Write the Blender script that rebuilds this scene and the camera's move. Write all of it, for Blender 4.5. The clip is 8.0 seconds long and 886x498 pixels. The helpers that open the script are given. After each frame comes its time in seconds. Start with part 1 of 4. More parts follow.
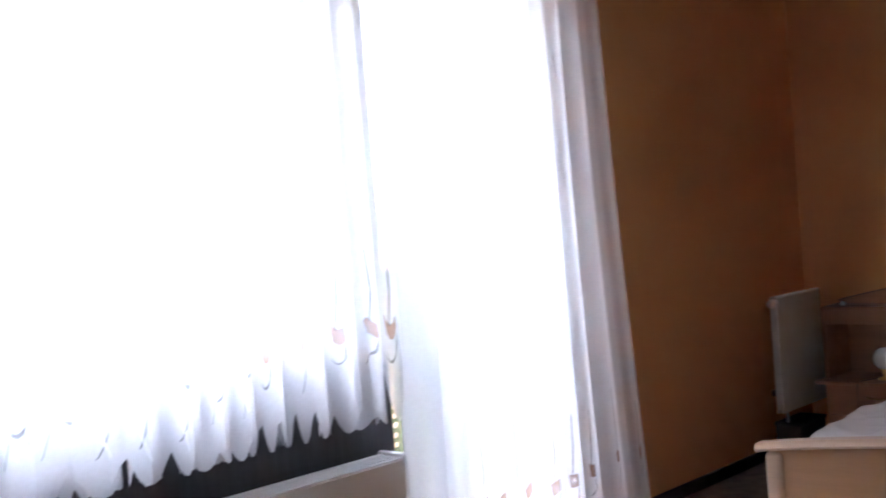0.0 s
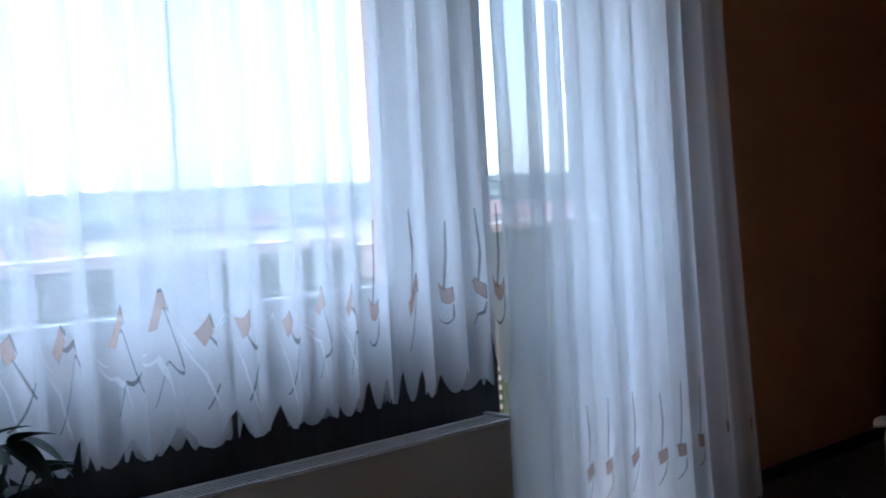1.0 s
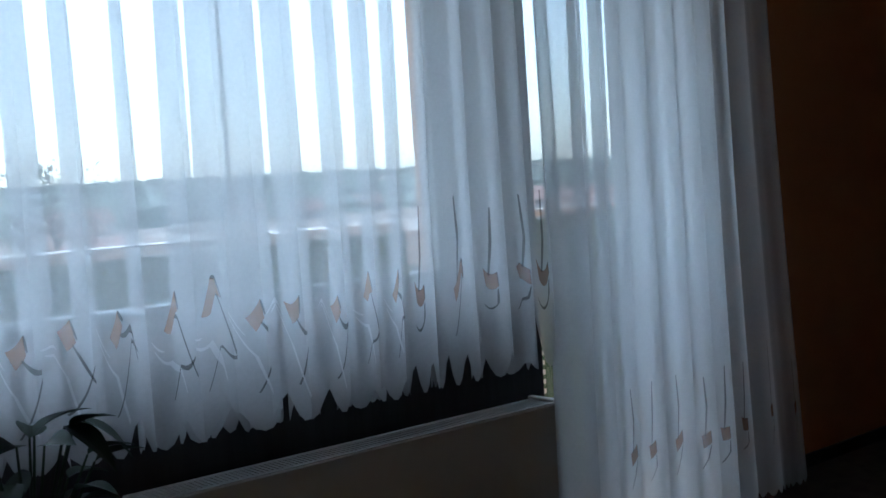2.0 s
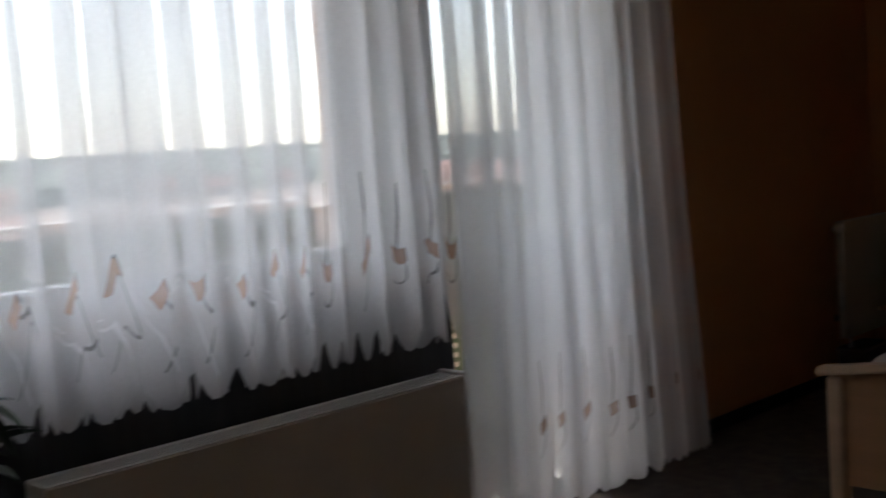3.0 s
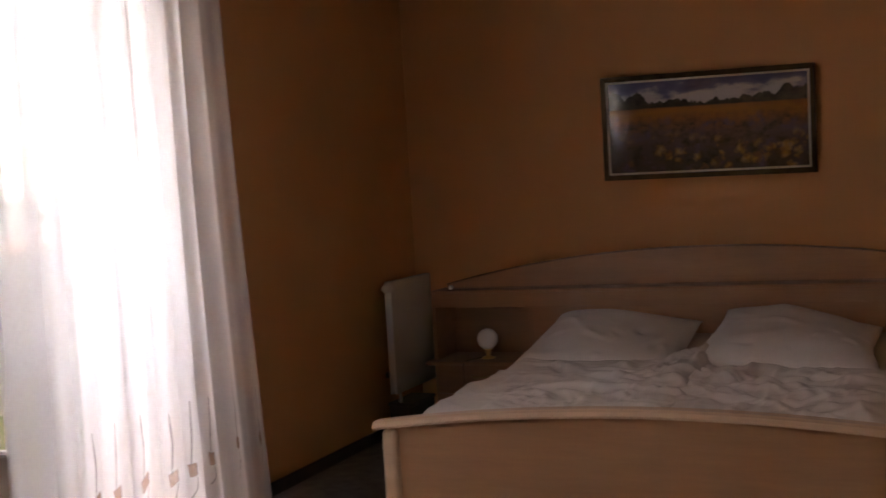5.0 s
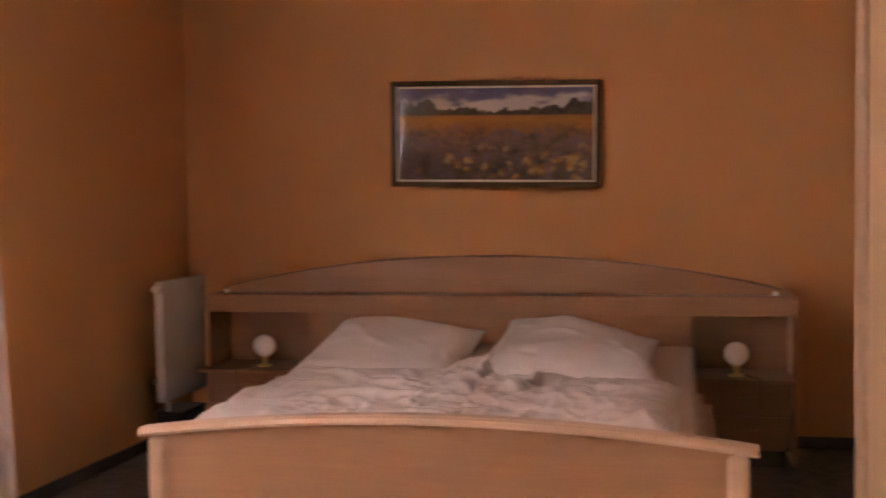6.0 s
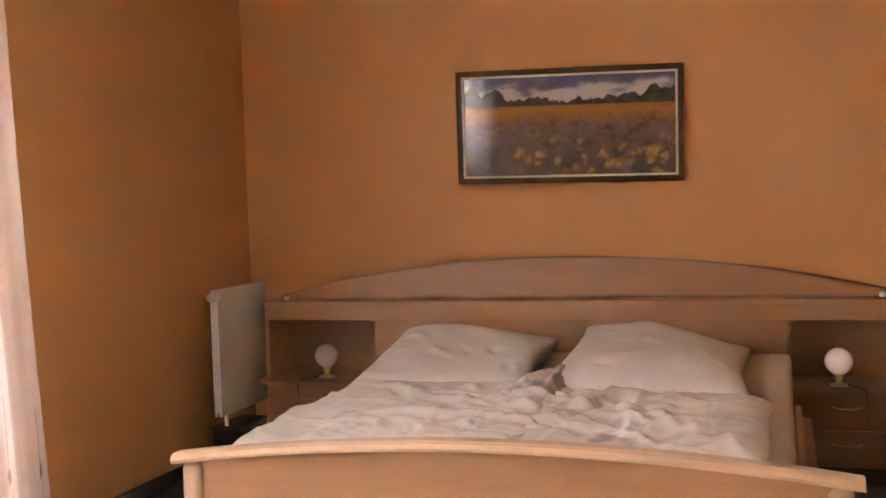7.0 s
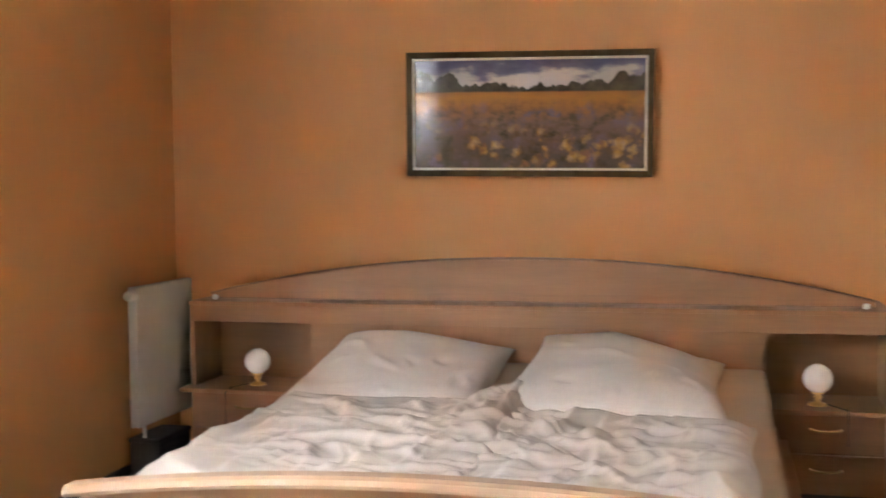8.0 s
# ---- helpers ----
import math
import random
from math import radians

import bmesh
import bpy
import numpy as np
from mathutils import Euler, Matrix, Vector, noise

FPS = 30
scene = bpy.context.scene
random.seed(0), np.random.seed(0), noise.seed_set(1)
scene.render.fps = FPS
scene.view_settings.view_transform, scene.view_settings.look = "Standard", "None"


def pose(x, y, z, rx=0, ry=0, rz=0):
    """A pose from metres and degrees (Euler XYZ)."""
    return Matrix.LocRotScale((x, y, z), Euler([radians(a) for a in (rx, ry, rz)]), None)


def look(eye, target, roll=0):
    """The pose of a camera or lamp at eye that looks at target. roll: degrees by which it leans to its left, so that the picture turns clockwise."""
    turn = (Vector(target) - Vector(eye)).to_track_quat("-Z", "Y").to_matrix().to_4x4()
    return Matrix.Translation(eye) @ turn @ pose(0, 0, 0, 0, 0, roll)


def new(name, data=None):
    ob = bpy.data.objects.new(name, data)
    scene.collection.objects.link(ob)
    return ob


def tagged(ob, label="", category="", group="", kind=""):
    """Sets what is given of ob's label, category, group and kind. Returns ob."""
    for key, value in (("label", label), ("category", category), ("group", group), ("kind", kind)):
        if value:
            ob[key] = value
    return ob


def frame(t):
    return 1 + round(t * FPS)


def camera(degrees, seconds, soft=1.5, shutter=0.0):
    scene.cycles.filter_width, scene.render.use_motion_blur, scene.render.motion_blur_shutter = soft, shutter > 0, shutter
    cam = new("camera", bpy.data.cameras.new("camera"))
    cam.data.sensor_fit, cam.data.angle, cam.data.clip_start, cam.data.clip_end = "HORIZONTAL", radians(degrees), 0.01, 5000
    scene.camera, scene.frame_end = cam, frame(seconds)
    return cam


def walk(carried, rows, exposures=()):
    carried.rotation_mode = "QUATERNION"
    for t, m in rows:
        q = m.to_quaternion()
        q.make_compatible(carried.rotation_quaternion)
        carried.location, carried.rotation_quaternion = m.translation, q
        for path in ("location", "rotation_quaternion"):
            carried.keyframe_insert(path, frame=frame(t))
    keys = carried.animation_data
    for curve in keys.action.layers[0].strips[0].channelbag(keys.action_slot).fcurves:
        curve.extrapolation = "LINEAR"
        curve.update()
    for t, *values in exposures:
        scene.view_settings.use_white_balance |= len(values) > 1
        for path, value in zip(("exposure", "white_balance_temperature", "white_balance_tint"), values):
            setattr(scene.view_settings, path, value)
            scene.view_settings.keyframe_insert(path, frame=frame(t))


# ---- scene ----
cam = camera(43.0, 8.0, 1.6, 0.5)
PATH = [
    (0, (2.7, -5.89, 1.352), (1.339, -4.425, 1.305), -4.4),
    (0.2, (2.7, -5.912, 1.351), (1.3, -4.484, 1.288), -3.2),
    (0.5, (2.689, -5.885, 1.345), (1.249, -4.5, 1.247), -3.4),
    (0.7, (2.683, -5.883, 1.34), (1.22, -4.523, 1.239), -2.8),
    (1, (2.662, -5.874, 1.341), (1.169, -4.547, 1.242), -3.3),
    (1.2, (2.657, -5.875, 1.34), (1.144, -4.571, 1.243), -3.2),
    (1.5, (2.668, -5.882, 1.344), (1.138, -4.599, 1.243), -3.2),
    (1.7, (2.676, -5.894, 1.346), (1.136, -4.623, 1.24), -3.5),
    (2.8, (2.735, -5.936, 1.345), (1.23, -4.631, 1.17), -4.1),
    (3, (2.712, -5.9, 1.346), (1.272, -4.524, 1.171), -4.2),
    (3.2, (2.689, -5.896, 1.343), (1.313, -4.454, 1.18), -4.1),
    (3.5, (2.67, -5.871, 1.334), (1.404, -4.33, 1.194), -3.8),
    (3.7, (2.658, -5.858, 1.333), (1.468, -4.256, 1.203), -3.8),
    (4, (2.653, -5.858, 1.332), (1.567, -4.183, 1.213), -4.0),
    (4.2, (2.659, -5.862, 1.333), (1.634, -4.148, 1.218), -3.7),
    (4.5, (2.664, -5.869, 1.334), (1.732, -4.103, 1.218), -3.7),
    (4.7, (2.669, -5.881, 1.335), (1.8, -4.084, 1.22), -3.6),
    (5.8, (2.566, -5.743, 1.245), (2.031, -3.818, 1.156), -1.7),
    (6, (2.547, -5.702, 1.241), (2.133, -3.747, 1.152), -0.7),
    (6.2, (2.527, -5.654, 1.249), (2.2, -3.683, 1.156), -0.8),
    (6.3, (2.52, -5.615, 1.248), (2.218, -3.64, 1.154), -1.4),
    (6.5, (2.522, -5.526, 1.246), (2.183, -3.557, 1.149), -2.6),
    (6.7, (2.538, -5.419, 1.247), (2.083, -3.474, 1.152), -2.1),
    (7, (2.576, -5.31, 1.251), (2.0, -3.398, 1.158), -1.9),
    (7.2, (2.579, -5.221, 1.246), (1.982, -3.315, 1.135), -1.7),
    (7.3, (2.575, -5.162, 1.242), (1.98, -3.256, 1.121), -1.2),
    (7.5, (2.541, -5.046, 1.242), (2.016, -3.12, 1.12), -0.9),
    (7.7, (2.485, -4.946, 1.253), (2.025, -3.003, 1.133), -0.5),
    (7.8, (2.468, -4.915, 1.258), (2.022, -2.969, 1.137), -0.1),
    (8, (2.447, -4.862, 1.259), (1.962, -2.925, 1.148), -0.6),
]
EXPOSURES = [
    (0.0, 4.85, 5700, 18), (0.5, 3.87, 5300, 18), (1.0, 2.7, 4950, 8), (1.5, 2.0, 4780, -1), (1.7, 1.9, 4820, -1),
    (3.0, 2.13, 6550, 12), (3.5, 2.28, 6750, 11), (4.0, 2.52, 6850, 10), (4.5, 3.36, 6900, 13), (4.7, 3.65, 7150, 17),
    (5.8, 5.25, 8400, 46), (6.2, 5.65, 8800, 44), (6.5, 5.88, 8800, 37), (7.0, 6.25, 7900, 25), (7.5, 6.48, 7350, 17), (8.0, 6.6, 6650, 11),
]
walk(cam, [(t, look(eye, target, roll)) for t, eye, target, roll in PATH], EXPOSURES)

# ---------------------------------------------------------------- world and sun
world = bpy.data.worlds.new("world")
scene.world = world
world.use_nodes = True
wn = world.node_tree.nodes
sky = wn.new("ShaderNodeTexSky")
sky.sky_type = "NISHITA"
sky.sun_disc = False
sky.sun_elevation = radians(60)
sky.sun_rotation = radians(250)
sky.dust_density = 1.7
sky.air_density = 1.0
wn["Background"].inputs["Strength"].default_value = 0.15
veil = wn.new("ShaderNodeHueSaturation")
veil.inputs["Saturation"].default_value = 0.55
world.node_tree.links.new(sky.outputs[0], veil.inputs["Color"])
world.node_tree.links.new(veil.outputs[0], wn["Background"].inputs[0])
sun = new("sun", bpy.data.lights.new("sun", "SUN"))
sun.data.energy = 1.2
sun.data.angle = radians(10)
sun.data.color = (1, 0.95, 0.88)
sun.matrix_world = look((-6.04, -2.2, 11.14), (0, 0, 0))


# ---------------------------------------------------------------- materials
def material(name, color, rough=0.6, metal=0.0, grain=0.0, scale=8.0, bump=0.0, bump_scale=60.0, stretch=(1, 1, 1), vary=0.0, coat=0.0):
    """A principled surface: two scales of colour change and fine relief."""
    m = bpy.data.materials.new(name)
    m.use_nodes = True
    nt = m.node_tree
    b = nt.nodes["Principled BSDF"]
    b.inputs["Roughness"].default_value = rough
    b.inputs["Metallic"].default_value = metal
    b.inputs["Coat Weight"].default_value = coat
    tc = nt.nodes.new("ShaderNodeTexCoord")
    mp = nt.nodes.new("ShaderNodeMapping")
    mp.inputs["Scale"].default_value = stretch
    nt.links.new(tc.outputs["Object"], mp.inputs[0])
    big = nt.nodes.new("ShaderNodeTexNoise")
    big.inputs["Scale"].default_value = scale
    big.inputs["Detail"].default_value = 5
    nt.links.new(mp.outputs[0], big.inputs[0])
    small = nt.nodes.new("ShaderNodeTexNoise")
    small.inputs["Scale"].default_value = scale * 6
    small.inputs["Detail"].default_value = 3
    nt.links.new(mp.outputs[0], small.inputs[0])
    mix = nt.nodes.new("ShaderNodeMath")
    mix.operation = "MULTIPLY_ADD"
    mix.inputs[1].default_value = 0.4
    nt.links.new(small.outputs[0], mix.inputs[0])
    nt.links.new(big.outputs[0], mix.inputs[2])
    ramp = nt.nodes.new("ShaderNodeValToRGB")
    ramp.color_ramp.elements[0].position, ramp.color_ramp.elements[1].position = 0.45, 0.95
    ramp.color_ramp.elements[0].color = (*[c * (1 - grain) for c in color], 1)
    ramp.color_ramp.elements[1].color = (*[min(1, c * (1 + grain)) for c in color], 1)
    nt.links.new(mix.outputs[0], ramp.inputs[0])
    out = ramp.outputs[0]
    if vary:
        info = nt.nodes.new("ShaderNodeObjectInfo")
        hsv = nt.nodes.new("ShaderNodeHueSaturation")
        span = nt.nodes.new("ShaderNodeMapRange")
        span.inputs["To Min"].default_value, span.inputs["To Max"].default_value = 1 - vary, 1 + vary
        nt.links.new(info.outputs["Random"], span.inputs[0])
        nt.links.new(span.outputs[0], hsv.inputs["Value"])
        nt.links.new(out, hsv.inputs["Color"])
        out = hsv.outputs[0]
    nt.links.new(out, b.inputs["Base Color"])
    if bump:
        fine = nt.nodes.new("ShaderNodeTexNoise")
        fine.inputs["Scale"].default_value = bump_scale
        fine.inputs["Detail"].default_value = 4
        nt.links.new(mp.outputs[0], fine.inputs[0])
        bp = nt.nodes.new("ShaderNodeBump")
        bp.inputs["Strength"].default_value = bump
        bp.inputs["Distance"].default_value = 0.004
        nt.links.new(fine.outputs[0], bp.inputs["Height"])
        nt.links.new(bp.outputs[0], b.inputs["Normal"])
    return m


def cloth_sheer(name, color, clear):
    """Net curtain: part open weave, part white thread that lets light through."""
    m = bpy.data.materials.new(name)
    m.use_nodes = True
    nt = m.node_tree
    nt.nodes.remove(nt.nodes["Principled BSDF"])
    out = nt.nodes["Material Output"]
    tr, df, op = (nt.nodes.new("ShaderNodeBsdf" + k) for k in ("Translucent", "Diffuse", "Transparent"))
    tr.inputs[0].default_value = df.inputs[0].default_value = (*color, 1)
    thread, weave = nt.nodes.new("ShaderNodeMixShader"), nt.nodes.new("ShaderNodeMixShader")
    thread.inputs[0].default_value = 0.15
    nt.links.new(tr.outputs[0], thread.inputs[1])
    nt.links.new(df.outputs[0], thread.inputs[2])
    tc = nt.nodes.new("ShaderNodeTexCoord")
    nz = nt.nodes.new("ShaderNodeTexNoise")
    nz.inputs["Scale"].default_value = 90
    nt.links.new(tc.outputs["Object"], nz.inputs[0])
    rg = nt.nodes.new("ShaderNodeMapRange")
    rg.inputs["To Min"].default_value, rg.inputs["To Max"].default_value = 1 - clear - 0.035, 1 - clear + 0.035
    nt.links.new(nz.outputs[0], rg.inputs[0])
    nt.links.new(rg.outputs[0], weave.inputs[0])
    nt.links.new(op.outputs[0], weave.inputs[1])
    nt.links.new(thread.outputs[0], weave.inputs[2])
    nt.links.new(weave.outputs[0], out.inputs[0])
    return m


def clear_glass(name):
    m = bpy.data.materials.new(name)
    m.use_nodes = True
    b = m.node_tree.nodes["Principled BSDF"]
    b.inputs["Base Color"].default_value = (0.97, 0.99, 0.98, 1)
    b.inputs["Transmission Weight"].default_value = 1.0
    b.inputs["Roughness"].default_value = 0.0
    b.inputs["IOR"].default_value = 1.45
    return m


WALL = material("orange_wallpaper", (0.645, 0.325, 0.132), 0.75, grain=0.03, scale=1.6, bump=0.35, bump_scale=140)
CEIL = material("white_ceiling_paint", (0.83, 0.81, 0.78), 0.85, grain=0.03, scale=3)
CARPET = material("dark_carpet", (0.125, 0.098, 0.086), 0.95, grain=0.35, scale=14, bump=0.9, bump_scale=420)
SKIRT = material("dark_skirting", (0.05, 0.042, 0.038), 0.7, grain=0.2, scale=9)
PVC = material("white_plastic_frame", (0.78, 0.78, 0.76), 0.35, grain=0.02, scale=4)
GLASS = clear_glass("window_glass")
SHEER = cloth_sheer("white_net_curtain", (0.97, 0.97, 0.97), 0.50)
SHEER_DENSE = cloth_sheer("dense_white_net", (0.98, 0.98, 0.98), 0.38)
SHEER_THIN = cloth_sheer("thin_white_net", (0.93, 0.93, 0.93), 0.50)
PRINT = cloth_sheer("brown_print", (0.15, 0.115, 0.10), 0.34)
PRINT_WHITE = cloth_sheer("white_print", (0.92, 0.92, 0.92), 0.30)
PRINT_TAN = cloth_sheer("tan_print", (0.66, 0.40, 0.27), 0.50)
PRINT_SQUARE = cloth_sheer("faded_brown_print", (0.42, 0.26, 0.19), 0.38)
OLD_BRASS = material("tarnished_brass", (0.34, 0.21, 0.09), 0.35, metal=0.9, grain=0.15, scale=30)
ENAMEL = material("radiator_enamel", (0.72, 0.71, 0.68), 0.35, grain=0.03, scale=5)
# Grille paler than the panels: window light from above put into its colour.
ENAMEL_LIT = material("radiator_grille_lit", (0.85, 0.86, 0.85), 0.25, grain=0.05, scale=20)
BEECH = material("beech_veneer", (0.385, 0.205, 0.105), 0.42, grain=0.10, scale=3.0, stretch=(0.6, 6, 6), bump=0.08, bump_scale=40)
BEECH_LIGHT = material("pale_beech_edge", (0.52, 0.355, 0.235), 0.42, grain=0.10, scale=3.0, stretch=(0.6, 6, 6), bump=0.06, bump_scale=40)
BEECH_DEEP = material("reddish_beech_panel", (0.32, 0.155, 0.08), 0.5, grain=0.12, scale=3.0, stretch=(0.6, 6, 6), bump=0.08, bump_scale=40)
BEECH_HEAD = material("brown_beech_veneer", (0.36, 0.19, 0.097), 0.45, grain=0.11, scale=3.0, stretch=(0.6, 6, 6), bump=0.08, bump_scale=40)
DARK_EDGE = material("dark_brown_edge", (0.27, 0.15, 0.088), 0.45, grain=0.15, scale=8)
BIRCH = material("pale_wardrobe_veneer", (0.53, 0.335, 0.18), 0.42, grain=0.07, scale=2.5, stretch=(6, 6, 0.5), bump=0.06, bump_scale=40)
LINEN = material("white_bed_linen", (0.595, 0.555, 0.53), 0.9, grain=0.04, scale=5, bump=0.25, bump_scale=260)
SHEET = material("cream_fitted_sheet", (0.52, 0.41, 0.33), 0.9, grain=0.05, scale=6, bump=0.25, bump_scale=260)
BRASS = material("polished_brass", (0.86, 0.64, 0.28), 0.30, metal=1.0, grain=0.05, scale=20)
STEEL = material("brushed_nickel", (0.55, 0.53, 0.50), 0.28, metal=1.0, grain=0.06, scale=30)
DARK_METAL = material("dark_antique_metal", (0.10, 0.085, 0.07), 0.35, metal=0.8, grain=0.1, scale=30)
OPAL = material("opal_glass", (0.82, 0.80, 0.77), 0.15, grain=0.02, scale=10, coat=0.4)
CABLE = material("dark_cable", (0.06, 0.035, 0.02), 0.5)
FRAME_WOOD = material("olive_brown_frame", (0.075, 0.051, 0.019), 0.5, grain=0.3, scale=12, bump=0.1)
FRAME_WOOD.node_tree.nodes["Principled BSDF"].inputs["Specular IOR Level"].default_value = 0.15
FRAME_LIP = material("silver_frame_lip", (0.62, 0.60, 0.52), 0.35, grain=0.1, scale=20)
LEAF = material("dark_green_leaf", (0.022, 0.042, 0.02), 0.6, grain=0.3, scale=25, vary=0.25)
TERRA = material("brown_plant_pot", (0.20, 0.11, 0.07), 0.6, grain=0.15, scale=10)
PARAPET = material("grey_green_balcony_panel", (0.105, 0.175, 0.11), 0.7, grain=0.12, scale=3)
PARAPET_CAP = material("white_painted_rail", (0.82, 0.83, 0.83), 0.4, grain=0.05, scale=10)
CONCRETE = material("balcony_concrete", (0.30, 0.30, 0.29), 0.9, grain=0.2, scale=4, bump=0.3)
FIELDS = material("fields_and_meadow", (0.17, 0.135, 0.11), 0.95, grain=0.45, scale=0.01)
WOODS = material("far_woods", (0.12, 0.14, 0.12), 0.95, grain=0.4, scale=0.02)
ROOF = material("red_roof_tiles", (0.25, 0.155, 0.13), 0.85, grain=0.2, scale=1.2, vary=0.25)
RENDERED = material("pale_house_render", (0.36, 0.33, 0.30), 0.9, grain=0.1, scale=0.8, vary=0.15)
DARK_PANE = material("dark_house_pane", (0.05, 0.06, 0.07), 0.15)
BARK = material("tree_bark", (0.10, 0.08, 0.06), 0.9, grain=0.3, scale=6)
TWIG = material("sparse_spring_leaves", (0.10, 0.10, 0.05), 0.8, grain=0.3, scale=4)
STONE = material("grey_sill_stone", (0.50, 0.49, 0.47), 0.45, grain=0.35, scale=14)
NICHE_SHADE = material("dark_niche_shade", (0.045, 0.042, 0.045), 0.8, grain=0.25, scale=6, stretch=(1, 4, 0.5))


# ---------------------------------------------------------------- building helpers
def thing(name, label, category, at=(0, 0, 0), group="", kind=""):
    ob = new(name)
    ob.empty_display_size = 0.05
    ob.location = at
    return tagged(ob, label, category, group, kind)


def mesh_of(name, bm, mat, smooth=False):
    me = bpy.data.meshes.new(name)
    bm.normal_update()
    bm.to_mesh(me)
    bm.free()
    for m in (mat if isinstance(mat, (list, tuple)) else [mat]):
        me.materials.append(m)
    if smooth:
        for p in me.polygons:
            p.use_smooth = True
    return me


def part(name, bm, mat, parent=None, label="", smooth=False, at=None):
    """Links a bmesh as one mesh object under a thing or a part. Vertices are in the parent's space."""
    ob = new(name, mesh_of(name, bm, mat, smooth))
    if parent is not None:
        ob.parent = parent
    if at is not None:
        ob.location = at
    if label:
        ob["label"] = label
    return ob


def setting(name, bm, mat, label, category, smooth=False):
    return tagged(part(name, bm, mat, smooth=smooth), label, category, kind="structure")


def box(lo, hi, bevel=0.0, bm=None, segments=2):
    """A box between two corners, its edges rounded."""
    own = bmesh.new()
    bmesh.ops.create_cube(own, size=1.0)
    lo, hi = Vector(lo), Vector(hi)
    for v in own.verts:
        v.co = Vector((lo[k] + (v.co[k] + 0.5) * (hi[k] - lo[k]) for k in range(3)))
    if bevel:
        bmesh.ops.bevel(own, geom=own.edges[:], offset=bevel, segments=segments, profile=0.5, affect="EDGES")
    return join(bm, own)


def join(bm, own):
    if bm is None:
        return own
    me = bpy.data.meshes.new("join")
    own.to_mesh(me)
    own.free()
    bm.from_mesh(me)
    bpy.data.meshes.remove(me)
    return bm


def turned(profile, steps=28, axis="z", bm=None, at=(0, 0, 0)):
    """A turned body from (radius, height) pairs."""
    own = bmesh.new()
    rings = []
    for r, h in profile:
        ring = []
        for k in range(steps):
            a = 2 * math.pi * k / steps
            c = (r * math.cos(a), r * math.sin(a), h)
            if axis == "y":
                c = (c[0], h, c[1])
            elif axis == "x":
                c = (h, c[0], c[1])
            ring.append(own.verts.new(Vector(c) + Vector(at)))
        rings.append(ring)
    for a, b in zip(rings, rings[1:]):
        for k in range(steps):
            own.faces.new((a[k], a[(k + 1) % steps], b[(k + 1) % steps], b[k]))
    own.faces.new(rings[0][::-1])
    own.faces.new(rings[-1])
    bmesh.ops.recalc_face_normals(own, faces=own.faces[:])
    return join(bm, own)


def tube(points, radius, steps=8, bm=None):
    """A round bar along points; radius a number or one for each point."""
    own = bmesh.new()
    pts = [Vector(p) for p in points]
    rings = []
    for i, p in enumerate(pts):
        d = (pts[min(i + 1, len(pts) - 1)] - pts[max(i - 1, 0)]).normalized()
        side = d.cross(Vector((0, 0, 1)))
        side = side.normalized() if side.length > 1e-3 else Vector((1, 0, 0))
        up = side.cross(d)
        r = radius[i] if isinstance(radius, (list, tuple)) else radius
        rings.append([own.verts.new(p + r * (math.cos(2 * math.pi * k / steps) * side + math.sin(2 * math.pi * k / steps) * up)) for k in range(steps)])
    for a, b in zip(rings, rings[1:]):
        for k in range(steps):
            own.faces.new((a[k], a[(k + 1) % steps], b[(k + 1) % steps], b[k]))
    own.faces.new(rings[0][::-1])
    own.faces.new(rings[-1])
    bmesh.ops.recalc_face_normals(own, faces=own.faces[:])
    return join(bm, own)


def grid(fn, nu, nv, bm=None):
    """A sheet of nu x nv cells; fn(u, v) with u, v from 0 to 1 gives the place."""
    own = bmesh.new()
    vs = [[own.verts.new(fn(i / nu, j / nv)) for j in range(nv + 1)] for i in range(nu + 1)]
    for i in range(nu):
        for j in range(nv):
            own.faces.new((vs[i][j], vs[i + 1][j], vs[i + 1][j + 1], vs[i][j + 1]))
    return join(bm, own)


def slab(outline, lo, hi, axis="y", bevel=0.0, bm=None):
    """A board cut to an outline of (a, b) pairs, from lo to hi along the axis."""
    own = bmesh.new()

    def place(a, b, c):
        return {"y": (a, c, b), "x": (c, a, b), "z": (a, b, c)}[axis]

    f = own.faces.new([own.verts.new(place(a, b, lo)) for a, b in outline])
    ext = bmesh.ops.extrude_face_region(own, geom=[f])
    for v in ext["geom"]:
        if isinstance(v, bmesh.types.BMVert):
            v.co["xyz".index(axis)] = hi
    bmesh.ops.recalc_face_normals(own, faces=own.faces[:])
    if bevel:
        rim = [e for e in own.edges if len(e.link_faces) == 2 and e.calc_face_angle(0) > 0.6]
        bmesh.ops.bevel(own, geom=rim, offset=bevel, segments=2, profile=0.5, affect="EDGES")
    return join(bm, own)


# ---------------------------------------------------------------- the room
RX, RY, RZ = 3.72, -7.3, 2.5      # far side wall, wall behind, ceiling
WIN = (-6.35, -3.55, 0.95, 2.28)  # window: y from, y to, sill, head
DOOR = (-3.30, -2.56, -0.03, 2.28)  # balcony door
WX = -0.075  # inner face of the outer wall between door and bed corner

